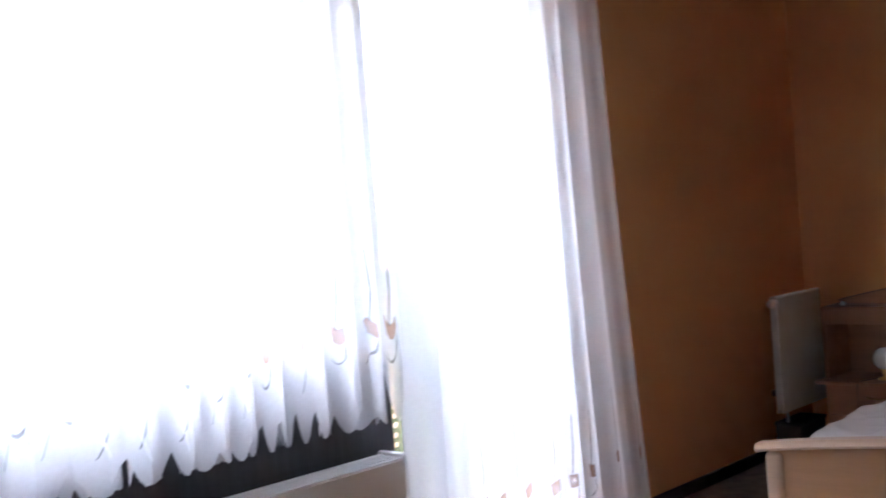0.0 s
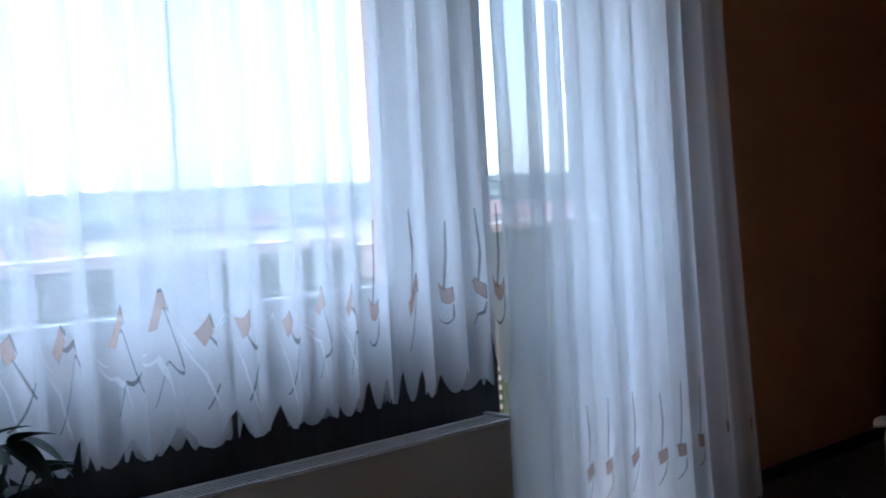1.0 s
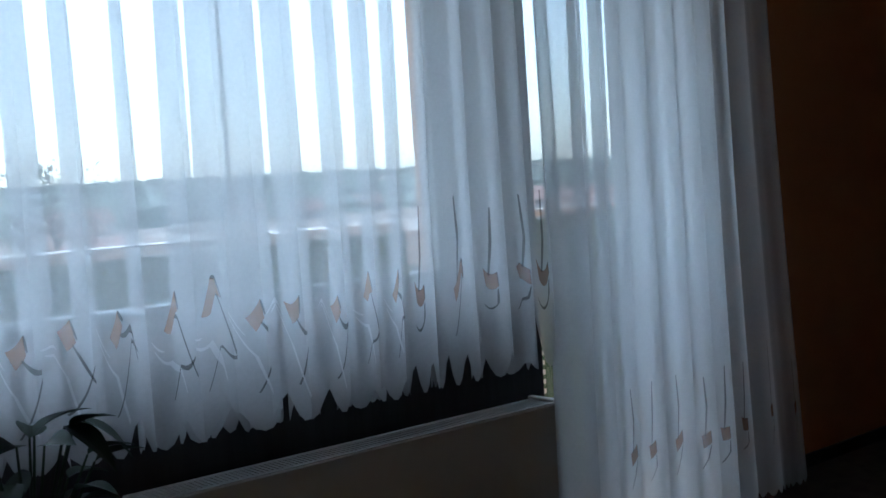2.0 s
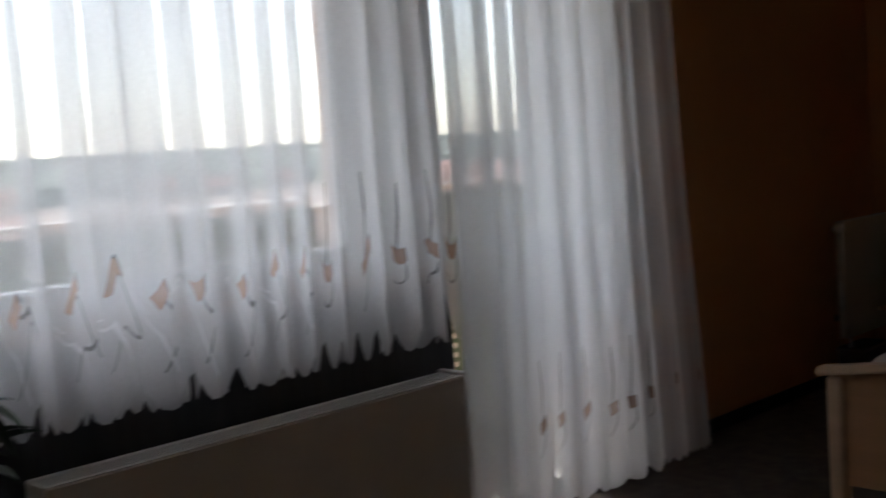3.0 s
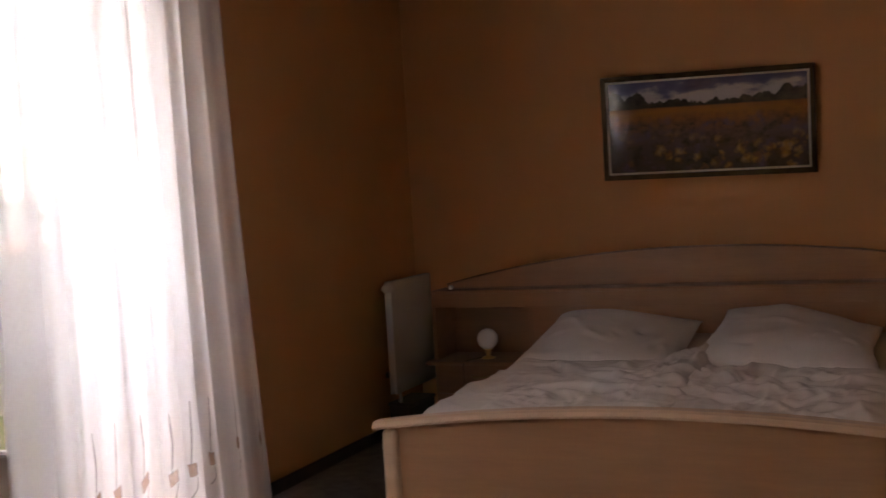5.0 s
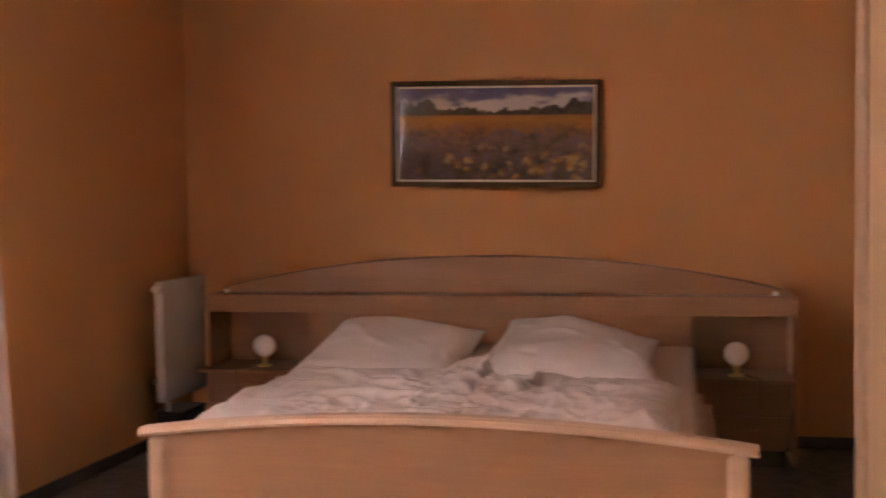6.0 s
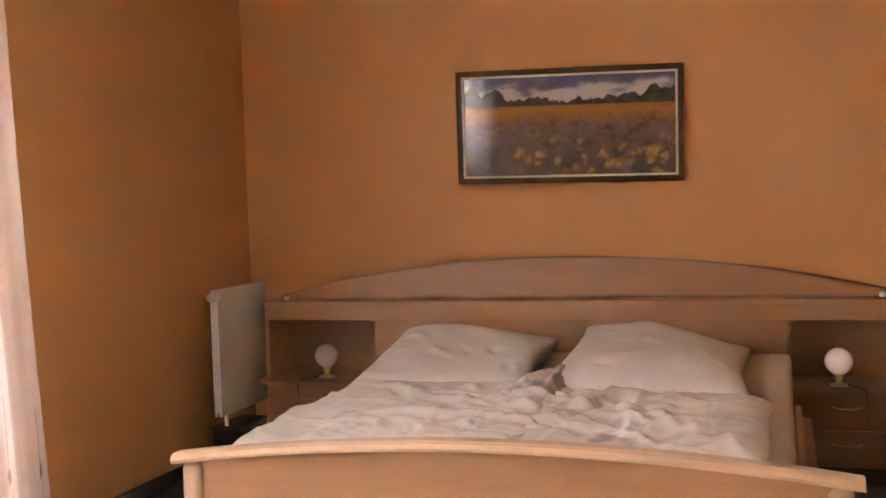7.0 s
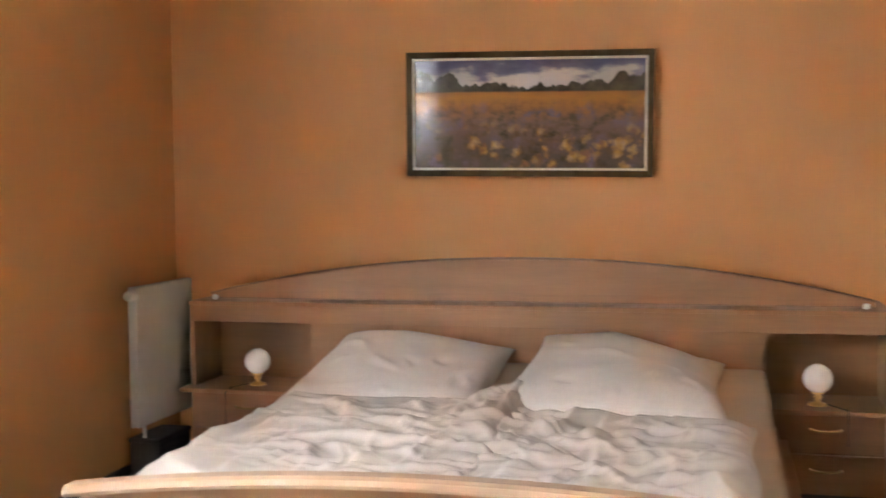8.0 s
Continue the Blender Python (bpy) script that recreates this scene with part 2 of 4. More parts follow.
setting("floor", box((WX, RY, -0.12), (RX, 0, 0)), CARPET, "dark brown-grey cut-pile carpet on the bedroom floor", "floor")
setting("ceiling", box((-0.3, RY - 0.2, RZ), (RX + 0.2, 0.2, RZ + 0.15)), CEIL, "plain white painted bedroom ceiling", "ceiling")
setting("wall_north", box((-0.3, 0, -0.12), (RX + 0.2, 0.2, RZ)), WALL, "orange papered wall behind the bed", "wall")
setting("wall_east", box((RX, RY, -0.12), (RX + 0.2, 0, RZ)), WALL, "orange papered side wall behind the wardrobe", "wall")
setting("wall_south", box((-0.3, RY - 0.2, -0.12), (RX + 0.2, RY, RZ)), WALL, "orange papered wall behind the camera", "wall")
bm = box((-0.3, DOOR[1], -0.12), (WX, 0, RZ))
box((-0.3, WIN[1], -0.12), (0, DOOR[0], RZ), bm=bm)
box((-0.3, WIN[0], -0.12), (0, WIN[1], WIN[2]), bm=bm)
box((-0.3, WIN[0], WIN[3]), (0, WIN[1], RZ), bm=bm)
box((-0.3, DOOR[0], DOOR[3]), (0, DOOR[1], RZ), bm=bm)
box((-0.3, DOOR[0], -0.12), (0, DOOR[1], DOOR[2]), bm=bm)
box((-0.3, RY, -0.12), (0, WIN[0], RZ), bm=bm)
setting("wall_west", bm, WALL, "orange papered outer wall with window and balcony door", "wall")
bm = box((WX, DOOR[1], 0), (WX + 0.014, 0, 0.06), 0.003)
box((WX + 0.014, -0.014, 0), (RX, 0, 0.06), 0.003, bm=bm)
box((RX - 0.014, RY, 0), (RX, -0.014, 0.06), 0.003, bm=bm)
setting("baseboard", bm, SKIRT, "low dark skirting strip along the walls", "baseboard")


def window_unit(name, label, y0, y1, z0, z1, bottom, category):
    """A white plastic frame with one sash and a clear pane, set back in the wall."""
    ob = thing(name, label, category, kind="structure")
    x0, x1, w = -0.16, -0.09, 0.06
    slim = 0.028 if category == "door" else w
    for lo, hi in (((x0, y0, z0), (x1, y0 + slim, z1)), ((x0, y1 - w, z0), (x1, y1, z1)),
                   ((x0, y0 + slim, z0), (x1, y1 - w, z0 + w)), ((x0, y0 + slim, z1 - w), (x1, y1 - w, z1))):
        part("window_frame", box(lo, hi, 0.004), PVC, ob)
    a, b, c, d = y0 + slim - 0.015, y1 - 0.045, z0 + 0.045, z1 - 0.045
    s, x0, x1 = 0.06, -0.135, -0.07
    for lo, hi in (((x0, a, c), (x1, a + s, d)), ((x0, b - s, c), (x1, b, d)),
                   ((x0, a + s, c), (x1, b - s, c + bottom)), ((x0, a + s, d - s), (x1, b - s, d))):
        part("sash", box(lo, hi, 0.005), PVC, ob)
    pane = part("pane", box((-0.112, a + s - 0.01, c + bottom - 0.01), (-0.106, b - s + 0.01, d - s + 0.01)), GLASS, ob)
    pane.visible_shadow = False
    return ob


window_unit("window_1", "wide white plastic window behind the net curtain", *WIN, 0.07, "window")
window_unit("door_1", "glazed white plastic balcony door behind the curtain", *DOOR, 0.055, "door")
setting("window_sill", box((-0.09, WIN[0], WIN[2] - 0.03), (0.04, WIN[1] + 0.03, WIN[2] - 0.002), 0.006), STONE, "grey stone inner window sill", "window sill")

for name, y, z0, z1 in (("trim_reveal_pier", DOOR[0] + 0.0005, DOOR[2], DOOR[3]), ("trim_reveal_window", WIN[1] - 0.003, WIN[2], WIN[3])):
    setting(name, box((-0.088, y, z0), (0.0, y + 0.0025, z1)), PVC, "white painted reveal beside the glazing", "trim")
setting("trim_reveal_door", box((-0.299, DOOR[1] - 0.003, DOOR[2]), (-0.161, DOOR[1] - 0.0005, DOOR[3])), PVC, "white painted outer reveal beside the balcony door", "trim")
setting("trim_door_cover", box((WX + 0.0005, DOOR[1] - 0.012, 0.001), (WX + 0.008, DOOR[1] + 0.07, DOOR[3] + 0.05), 0.002), PVC, "white cover strip beside the balcony door", "trim")
# Thin dark sheet: the backlit shade below the sill, put into colour.
setting("trim_niche_shade", box((0.001, WIN[0], 0.06), (0.008, DOOR[0] - 0.002, WIN[2] - 0.034), 0.002), NICHE_SHADE, "dark grey sheet for the shade behind the window radiator", "trim")

setting("trim_pier_cover", box((0.0005, WIN[1] - 0.02, WIN[2]), (0.007, DOOR[0] + 0.004, WIN[3] + 0.02), 0.002), PVC, "white cover strip between window and balcony door", "trim")

# ---------------------------------------------------------------- curtains
def pleat(u, y0, pitch, tuck, depth, seed):
    """Place across the cloth at length u: (distance from the wall, y). The cloth runs back over itself in each pleat."""
    wob = 0.18 * math.sin(1.9 * u + seed) + 0.12 * math.sin(4.7 * u + 2 * seed) + 0.15 * math.sin(13.1 * u + seed)
    ph = 2 * math.pi * (u / pitch + wob)
    t = tuck * (1 + 0.40 * math.sin(2.3 * u + 3 * seed) + 0.30 * math.sin(7.9 * u + seed))
    return depth * (math.cos(ph) + 0.25 * math.sin(2.1 * ph + seed)), y0 + u + t * math.sin(ph)


def curtain(name, label, y0, y1, z1, hem, x0, pitch, tuck, depth, seed, flare=0.0, scallop=0.03, mat=SHEER, flap=0.0):
    """A pleated net curtain from rail height z1 to a scalloped hem; returns it and its cloth function."""
    length = y1 - y0

    def cloth(u, v):
        zb = hem + scallop * (0.75 + 0.9 * noise.noise(Vector((u * 9, seed, 3)))) * (1 - abs(math.sin(math.pi * u / (pitch * 0.23) + seed + 1.3 * math.sin(2.7 * u)))) ** 1.15 * (1 + 0.30 * math.sin(15.3 * u) + 0.15 * math.sin(41 * u))
        z = z1 + (zb - z1) * v
        calm = 0.15 + 0.85 * min(1, max(0, length - u - 0.7 * flap) / 0.25)
        dx, y = pleat(u, y0, pitch, calm * tuck * (0.95 + 0.18 * v), calm * depth * (0.75 + 0.4 * v), seed + 0.25 * v)
        y += flare * v * v * (u / length) ** 3 + 0.006 * math.sin(3 * v + 9 * u)
        return Vector((x0 + dx + 0.01 * math.sin(2.2 * v + 5 * u), y, z))

    nu = int(length / pitch * 26)
    ob = thing(name, label, "curtain")
    cut = 1 - flap / length
    part("cloth", grid(lambda a, b: cloth(a * cut * length, b), nu, 14), mat, ob, smooth=True)
    if flap:
        part("side_edge", grid(lambda a, b: cloth((cut + (1 - cut) * a) * length, b), 24, 14), SHEER_THIN, ob, "single thin layer of net at the free edge", smooth=True)
        part("edge_seam", tube([cloth(length, k / 24) for k in range(25)], 0.002, 6), SHEER_DENSE, ob, "stitched edge of the net", smooth=True)
    return ob, cloth, length


def fronts(length, pitch, seed):
    """Lengths along the cloth at which a pleat comes forward, from the far end backwards."""
    def turns(u):
        return u / pitch + 0.18 * math.sin(1.9 * u + seed + 0.15) + 0.12 * math.sin(4.7 * u + 2 * seed + 0.3) + 0.15 * math.sin(13.1 * u + seed + 0.15)
    us = [k * 0.002 for k in range(int(length / 0.002))]
    return [b for a, b in zip(us, us[1:]) if math.floor(turns(b)) > math.floor(turns(a))][::-1]


def ribbon(cloth, path, width, mat, ob, name, steps=10):
    """A printed stroke lying on the cloth along (u, v) pairs."""
    own = bmesh.new()
    fine = []
    for (a, b), (c, d) in zip(path, path[1:]):
        fine += [(a + (c - a) * k / steps, b + (d - b) * k / steps) for k in range(steps)]
    fine.append(path[-1])
    rows = []
    n = len(fine)
    for k, (u, v) in enumerate(fine):
        (a, b), (c, d) = fine[max(k - 1, 0)], fine[min(k + 1, n - 1)]
        du, dv = c - a, (d - b) * 1.6
        ll = math.hypot(du, dv) or 1
        w = width * (0.35 + 0.65 * math.sin(math.pi * (0.1 + 0.8 * k / (n - 1))))
        row = []
        for s in (-1, 1):
            p = cloth(u - s * w * dv / ll, v + s * w * du / ll / 1.6)
            row.append(own.verts.new(p + Vector((0.003, -0.001, 0))))
        rows.append(row)
    for a, b in zip(rows, rows[1:]):
        own.faces.new((a[0], a[1], b[1], b[0]))
    part(name, own, mat, ob)


def patch(cloth, uv, mat, ob, name, n=5):
    """A printed four-cornered patch on the cloth."""
    def at(a, b):
        u = (1 - b) * ((1 - a) * uv[0][0] + a * uv[1][0]) + b * ((1 - a) * uv[3][0] + a * uv[2][0])
        v = (1 - b) * ((1 - a) * uv[0][1] + a * uv[1][1]) + b * ((1 - a) * uv[3][1] + a * uv[2][1])
        return cloth(u, v) + Vector((0.0025, -0.001, 0))
    part(name, grid(at, n, n), mat, ob)


def motif(cloth, ob, u, v, sv, kind, rnd, w=1.0):
    """One printed flower: stem, square bloom and crossed leaves. sv: metres down the cloth for v = 1, w: spread along the cloth."""
    k = 1 / sv
    s = rnd.uniform(0.85, 1.15)
    j = rnd.uniform(-0.003, 0.003) * w
    if kind == 0:
        ribbon(cloth, [(u + j + 0.001, v - 0.22 * s * k), (u + 0.002 * w, v - 0.10 * k), (u - 0.002 * w, v)], 0.0014 * w, PRINT, ob, "print_stem")
        sq = [(u - 0.007 * w, v - 0.003 * k), (u + 0.006 * w, v - 0.010 * k), (u + 0.007 * w, v + 0.034 * k), (u - 0.005 * w, v + 0.042 * k)]
        patch(cloth, sq, PRINT_SQUARE, ob, "print_bloom")
        ribbon(cloth, [sq[0], sq[1], sq[2]], 0.0006 * w, PRINT, ob, "print_outline", 5)
        ribbon(cloth, [(u + 0.006 * w, v + 0.04 * k), (u + 0.003 * w + j, v + 0.08 * k), (u - 0.008 * w, v + 0.12 * s * k)], 0.0012 * w, PRINT, ob, "print_leaf")
    else:
        patch(cloth, [(u - 0.005, v + 0.010 * k), (u + 0.003 + j, v - 0.034 * s * k), (u + 0.004, v + 0.014 * k), (u - 0.001, v + 0.040 * k)], PRINT_TAN, ob, "print_bloom")
        ribbon(cloth, [(u + 0.003 + j, v - 0.034 * s * k), (u + 0.0045, v + 0.008 * k)], 0.0006, PRINT, ob, "print_outline", 6)
        ribbon(cloth, [(u + 0.002, v + 0.02 * k), (u + 0.008, v + 0.07 * k), (u + 0.015 + j, v + 0.12 * k)], 0.0009, PRINT, ob, "print_leaf")
        ribbon(cloth, [(u + 0.014, v + 0.08 * s * k), (u + 0.007, v + 0.13 * k), (u - 0.002 + j, v + 0.19 * k)], 0.0008, PRINT, ob, "print_leaf")
        ribbon(cloth, [(u - 0.012, v + 0.05 * k), (u - 0.002, v + 0.10 * k), (u + 0.006 + j, v + 0.21 * s * k)], 0.0008, PRINT_WHITE, ob, "print_leaf")
        ribbon(cloth, [(u - 0.014, v + 0.03 * k), (u - 0.006, v + 0.055 * k)], 0.0009, PRINT_WHITE, ob, "print_leaf")


rnd = random.Random(4)
CZ = 2.40
short_net, cloth, length = curtain("net_curtain", "short white pleated net curtain with brown flower print", -6.9, -3.285, CZ, 0.755, 0.215, 0.118, 0.045, 0.022, 0.7, scallop=0.115)
part("curtain_rail", box((0.16, -6.95, CZ), (0.26, -2.1, CZ + 0.03), 0.004), PVC, short_net, "white curtain rail")
for n, u in enumerate(fronts(length, 0.118, 0.7)[:20]):
    motif(cloth, short_net, u + rnd.uniform(-0.004, 0.004), (CZ - 1.075 + rnd.uniform(-0.012, 0.018)) / (CZ - 0.79), CZ - 0.79, 0 if n < 6 else 1, rnd)
long_net, cloth, length = curtain("net_curtain", "floor-length white pleated net curtain at the balcony door", -3.495, -2.27, CZ, 0.10, 0.235, 0.115, 0.044, 0.027, 2.1, flare=0.11, scallop=0.04, mat=SHEER_DENSE, flap=0.13)
for n, u in enumerate(fronts(length, 0.115, 2.1)[:8]):
    motif(cloth, long_net, u, (CZ - 0.42 + 0.01 * math.sin(5 * n)) / (CZ - 0.11), CZ - 0.11, 0, rnd, 0.6)


# ---------------------------------------------------------------- radiators
def panel_radiator(name, label, x0, x1, y0, y1, z0, z1, wall=0.0):
    ob = thing(name, label, "radiator")
    part("front_panel", box((x1 - 0.012, y0, z0), (x1, y1, z1), 0.004), ENAMEL, ob)
    part("back_panel", box((x0, y0, z0), (x0 + 0.012, y1, z1), 0.004), ENAMEL, ob)
    for y in (y0, y1 - 0.008):
        part("side_cover", box((x0 + 0.013, y, z0 + 0.02), (x1 - 0.013, y + 0.008, z1 + 0.003), 0.002), ENAMEL, ob)
    rim = part("top_grille", box((x0 + 0.004, y0 + 0.002, z1 - 0.012), (x0 + 0.016, y1 - 0.002, z1 + 0.004), 0.002), ENAMEL_LIT, ob)
    box_bm = box((x1 - 0.018, y0 + 0.002, z1 + 0.0005), (x1 - 0.002, y1 - 0.002, z1 + 0.0045), 0.001)
    part("grille_edge", box_bm, ENAMEL_LIT, ob)
    shape = mesh_of("grille_slat", box((x0 + 0.017, 0, z1 - 0.008), (x1 - 0.019, 0.007, z1 + 0.002)), ENAMEL_LIT)
    y = y0 + 0.012
    while y < y1 - 0.015:
        s = new("grille_slat", shape)
        s.parent, s.location = rim, (0, y, 0)
        y += 0.0145
    fins = bmesh.new()
    y = y0 + 0.03
    while y < y1 - 0.03:
        box((x0 + 0.014, y, z0 + 0.02), (x1 - 0.014, y + 0.002, z1 - 0.02), bm=fins)
        y += 0.03
    tagged(part("convector_fins", fins, ENAMEL, ob), kind="stuff")
    for y in (y0 + 0.25, y1 - 0.12):
        part("wall_bracket", box((wall, y, z0 + 0.04), (x0 + 0.002, y + 0.03, z0 + 0.07), 0.003), DARK_METAL, ob, "dark metal wall bracket")
    return ob


main_rad = panel_radiator("radiator", "white panel radiator with slatted top grille below the window", 0.10, 0.222, -4.836, -3.450, 0.09, 0.634)
part("end_cap", box((0.10, -3.468, 0.6375), (0.222, -3.446, 0.6465), 0.003), PVC, main_rad, "glossy white end cap")
corner_rad = panel_radiator("radiator", "tall white panel radiator in the corner beside the bed", 0.074, 0.112, -0.72, -0.22, 0.275, 0.855, WX)
part("thermostat", turned([(0.006, 0), (0.018, 0.004), (0.022, 0.02), (0.022, 0.055), (0.018, 0.062), (0.004, 0.064)], 20, "y", at=(0.100, -0.772, 0.826)), PVC, corner_rad, "white thermostat knob")
part("valve", turned([(0.012, 0), (0.012, 0.03)], 12, "y", at=(0.100, -0.728, 0.826)), STEEL, corner_rad, "nickel valve")
bm = tube([(0.092, -0.64, 0.29), (0.092, -0.64, 0.0)], 0.009)
part("pipe", bm, ENAMEL, corner_rad)
part("pipe", tube([(0.16, -3.52, 0.08), (0.16, -3.52, 0.0)], 0.009), ENAMEL, main_rad)


crate = thing("storage_box", "small black box on the carpet below the radiator", "box", (0.10, -0.52, 0))
part("body", box((-0.07, -0.14, 0), (0.07, 0.14, 0.20), 0.006), SKIRT, crate)
part("lid", box((-0.074, -0.144, 0.201), (0.074, 0.144, 0.22), 0.005), SKIRT, crate)


# ---------------------------------------------------------------- the bed
BX0, BX1, FY = 0.818, 2.767, -2.35
BC, BW = (BX0 + BX1) / 2, BX1 - BX0


def foot_top(x):
    """The bowed top of the footboard."""
    q = (x - BC) / (BW / 2)
    return 0.475 + 0.066 * (1 - q * q) ** 1.0


bed = thing("double_bed", "light beech double bed with bowed footboard and made-up mattresses", "bed")
xs = [BX0 + 0.035 + (BW - 0.07) * k / 40 for k in range(41)]
part("footboard", slab([(x, foot_top(x)) for x in xs] + [(xs[-1], 0.10), (xs[0], 0.10)], FY + 0.012, FY + 0.034, "y", 0.002), BEECH, bed)


def cap_profile(x):
    z = foot_top(x)
    return [(x, FY - 0.012, z + 0.004), (x, FY - 0.018, z + 0.014), (x, FY - 0.014, z + 0.027), (x, FY - 0.002, z + 0.034), (x, FY + 0.045, z + 0.034), (x, FY + 0.056, z + 0.026), (x, FY + 0.056, z + 0.006), (x, FY + 0.05, z)]


bm = bmesh.new()
rings = [[bm.verts.new(c) for c in cap_profile(BX0 + BW * k / 48)] for k in range(49)]
for a, b in zip(rings, rings[1:]):
    for k in range(8):
        bm.faces.new((a[k], a[(k + 1) % 8], b[(k + 1) % 8], b[k]))
bm.faces.new(rings[0][::-1])
bm.faces.new(rings[-1])
bmesh.ops.recalc_face_normals(bm, faces=bm.faces[:])
part("footboard_cap", bm, BEECH_LIGHT, bed, "paler rounded beech cap rail", smooth=False)
for x in (BX0 + 0.025, BX1 - 0.09):
    part("post", box((x, FY - 0.006, 0.0), (x + 0.065, FY + 0.05, foot_top(x + 0.03) - 0.001), 0.022, segments=4), BEECH_LIGHT, bed, "rounded pale beech corner post", smooth=False)
for x in (BX0 + 0.055, BX1 - 0.150):
    part("side_rail", box((x, FY + 0.05, 0.14), (x + 0.025, -0.43, 0.34), 0.004), BEECH, bed)
part("slatted_base", box((BX0 + 0.085, FY + 0.06, 0.24), (BX1 - 0.085, -0.44, 0.29), 0.004), BEECH_DEEP, bed)


def rise(y):
    """The mattress lifts towards the pillows."""
    t = min(1, max(0, (y + 1.35) / 0.9))
    return 0.07 * t * t * (3 - 2 * t)


def mattress(x0, x1):
    bm = box((x0, FY + 0.07, 0.292), (x1, -0.445, 0.485))
    bmesh.ops.subdivide_edges(bm, edges=[e for e in bm.edges if abs((e.verts[0].co - e.verts[1].co).y) > 1], cuts=24)
    bmesh.ops.bevel(bm, geom=[e for e in bm.edges if e.calc_face_angle(0) > 0.8], offset=0.03, segments=4, profile=0.6, affect="EDGES")
    for v in bm.verts:
        v.co.z += rise(v.co.y) * (v.co.z - 0.29) / 0.2
    return bm


part("mattress", mattress(BX0 + 0.09, BC - 0.003), SHEET, bed, "mattress with cream fitted sheet", smooth=True)
part("mattress", mattress(BC + 0.003, BX1 - 0.160), SHEET, bed, "mattress with cream fitted sheet", smooth=True)


def fold_field(seed, x0, x1, y0, y1, count, small, large, low, high, heading=None):
    """Long soft creases thrown at random over a cloth; gives the height at a place."""
    r = random.Random(seed)
    folds = []
    for _ in range(count):
        t = r.uniform(0, math.pi) if heading is None else heading + r.gauss(0, 0.7)
        big = r.random() ** 2
        folds.append((r.uniform(x0, x1), r.uniform(y0, y1), math.cos(t), math.sin(t), r.uniform(0.05, 0.20) * (0.6 + big), small + (large - small) * big,
                      (low + (high - low) * big) * (1 if r.random() < 0.75 else -0.8), r.uniform(-2.5, 2.5)))

    def height(x, y):
        h = 0.0
        for cx, cy, c, q, ln, wd, hi, bow in folds:
            dx, dy = x - cx, y - cy
            along = c * dx + q * dy
            if abs(along) > 2.2 * ln:
                continue
            across = -q * dx + c * dy - bow * along * along
            if abs(across) > 3 * wd:
                continue
            # steeper on one side, as cloth leans over
            k = across / (wd * (0.6 if across > 0 else 1.25))
            h += hi * math.exp(-k * k) * math.exp(-((along / ln) ** 2))
        return h
    return height


def duvet(label, x0, x1, y0, y1, seed, ruck):
    """A thrown-open duvet: a thick padded sheet with ridged wrinkles. ruck: the x at which it is pushed up."""
    ob = thing("duvet", label, "duvet")
    broad = fold_field(seed, x0, x1, y0, y1, 60, 0.012, 0.042, 0.004, 0.017)
    near = fold_field(seed + 1, x0, x1, y0, y0 + 0.45, 26, 0.010, 0.026, 0.004, 0.012, 0.2)
    rucked = fold_field(seed + 2, ruck - 0.16, ruck + 0.16, y0 + 0.2, y1, 26, 0.011, 0.026, 0.006, 0.022, 1.2)

    def folds(x, y):
        return broad(x, y) + near(x, y) + rucked(x, y)


    def top(a, b):
        x, y = x0 + (x1 - x0) * a, y0 + (y1 - y0) * b
        ea, eb = min(1.0, min(a, 1 - a) * (x1 - x0) / 0.09), min(1.0, min(b, 1 - b) * (y1 - y0) / 0.08)
        e = (1 - (1 - ea) ** 2) ** 0.5 * (1 - (1 - eb) ** 2) ** 0.5
        puff = 0.046 + folds(x, y) + 0.022 * noise.noise(Vector((x * 1.5, y * 1.5, seed))) + 0.004 * noise.noise(Vector((x * 12, y * 12, seed)))
        puff += 0.05 * math.exp(-((x - ruck) / 0.10) ** 2) * (0.6 + 0.4 * noise.noise(Vector((x * 7, y * 4, seed)))) * min(1, 1.6 * b)
        x += 0.02 * noise.noise(Vector((y * 3, seed, 1))) * (1 if a in (0, 1) else 0.3)
        y += 0.03 * noise.noise(Vector((x * 3, seed, 5))) * b
        drop = 0.05 * max(0.0, (BX0 + 0.16 - x) / 0.07) + 0.05 * max(0.0, (x - BX1 + 0.12) / 0.06)
        return Vector((x, y, 0.492 + rise(y) + puff * e - min(drop, 0.12)))

    bm = grid(top, 130, 180)
    part("cover", bm, LINEN, ob, smooth=True)
    part("hem", tube([top(k / 60, 1.0) + Vector((0, 0.002, 0.004)) for k in range(61)], 0.006, 6), LINEN, ob, smooth=True)
    part("side_seam", tube([top(1.0, k / 80) + Vector((0, 0, 0.003)) for k in range(81)], 0.004, 6), LINEN, ob, smooth=True)
    return ob


duvet("rumpled white duvet spread over the bed", BX0 + 0.075, BC + 0.07, FY + 0.075, -1.12, 3.1, BC - 0.02)
duvet("rumpled white duvet with creased cover on the bed", BC - 0.05, BX1 - 0.235, FY + 0.08, -1.30, 8.6, BC + 0.06)


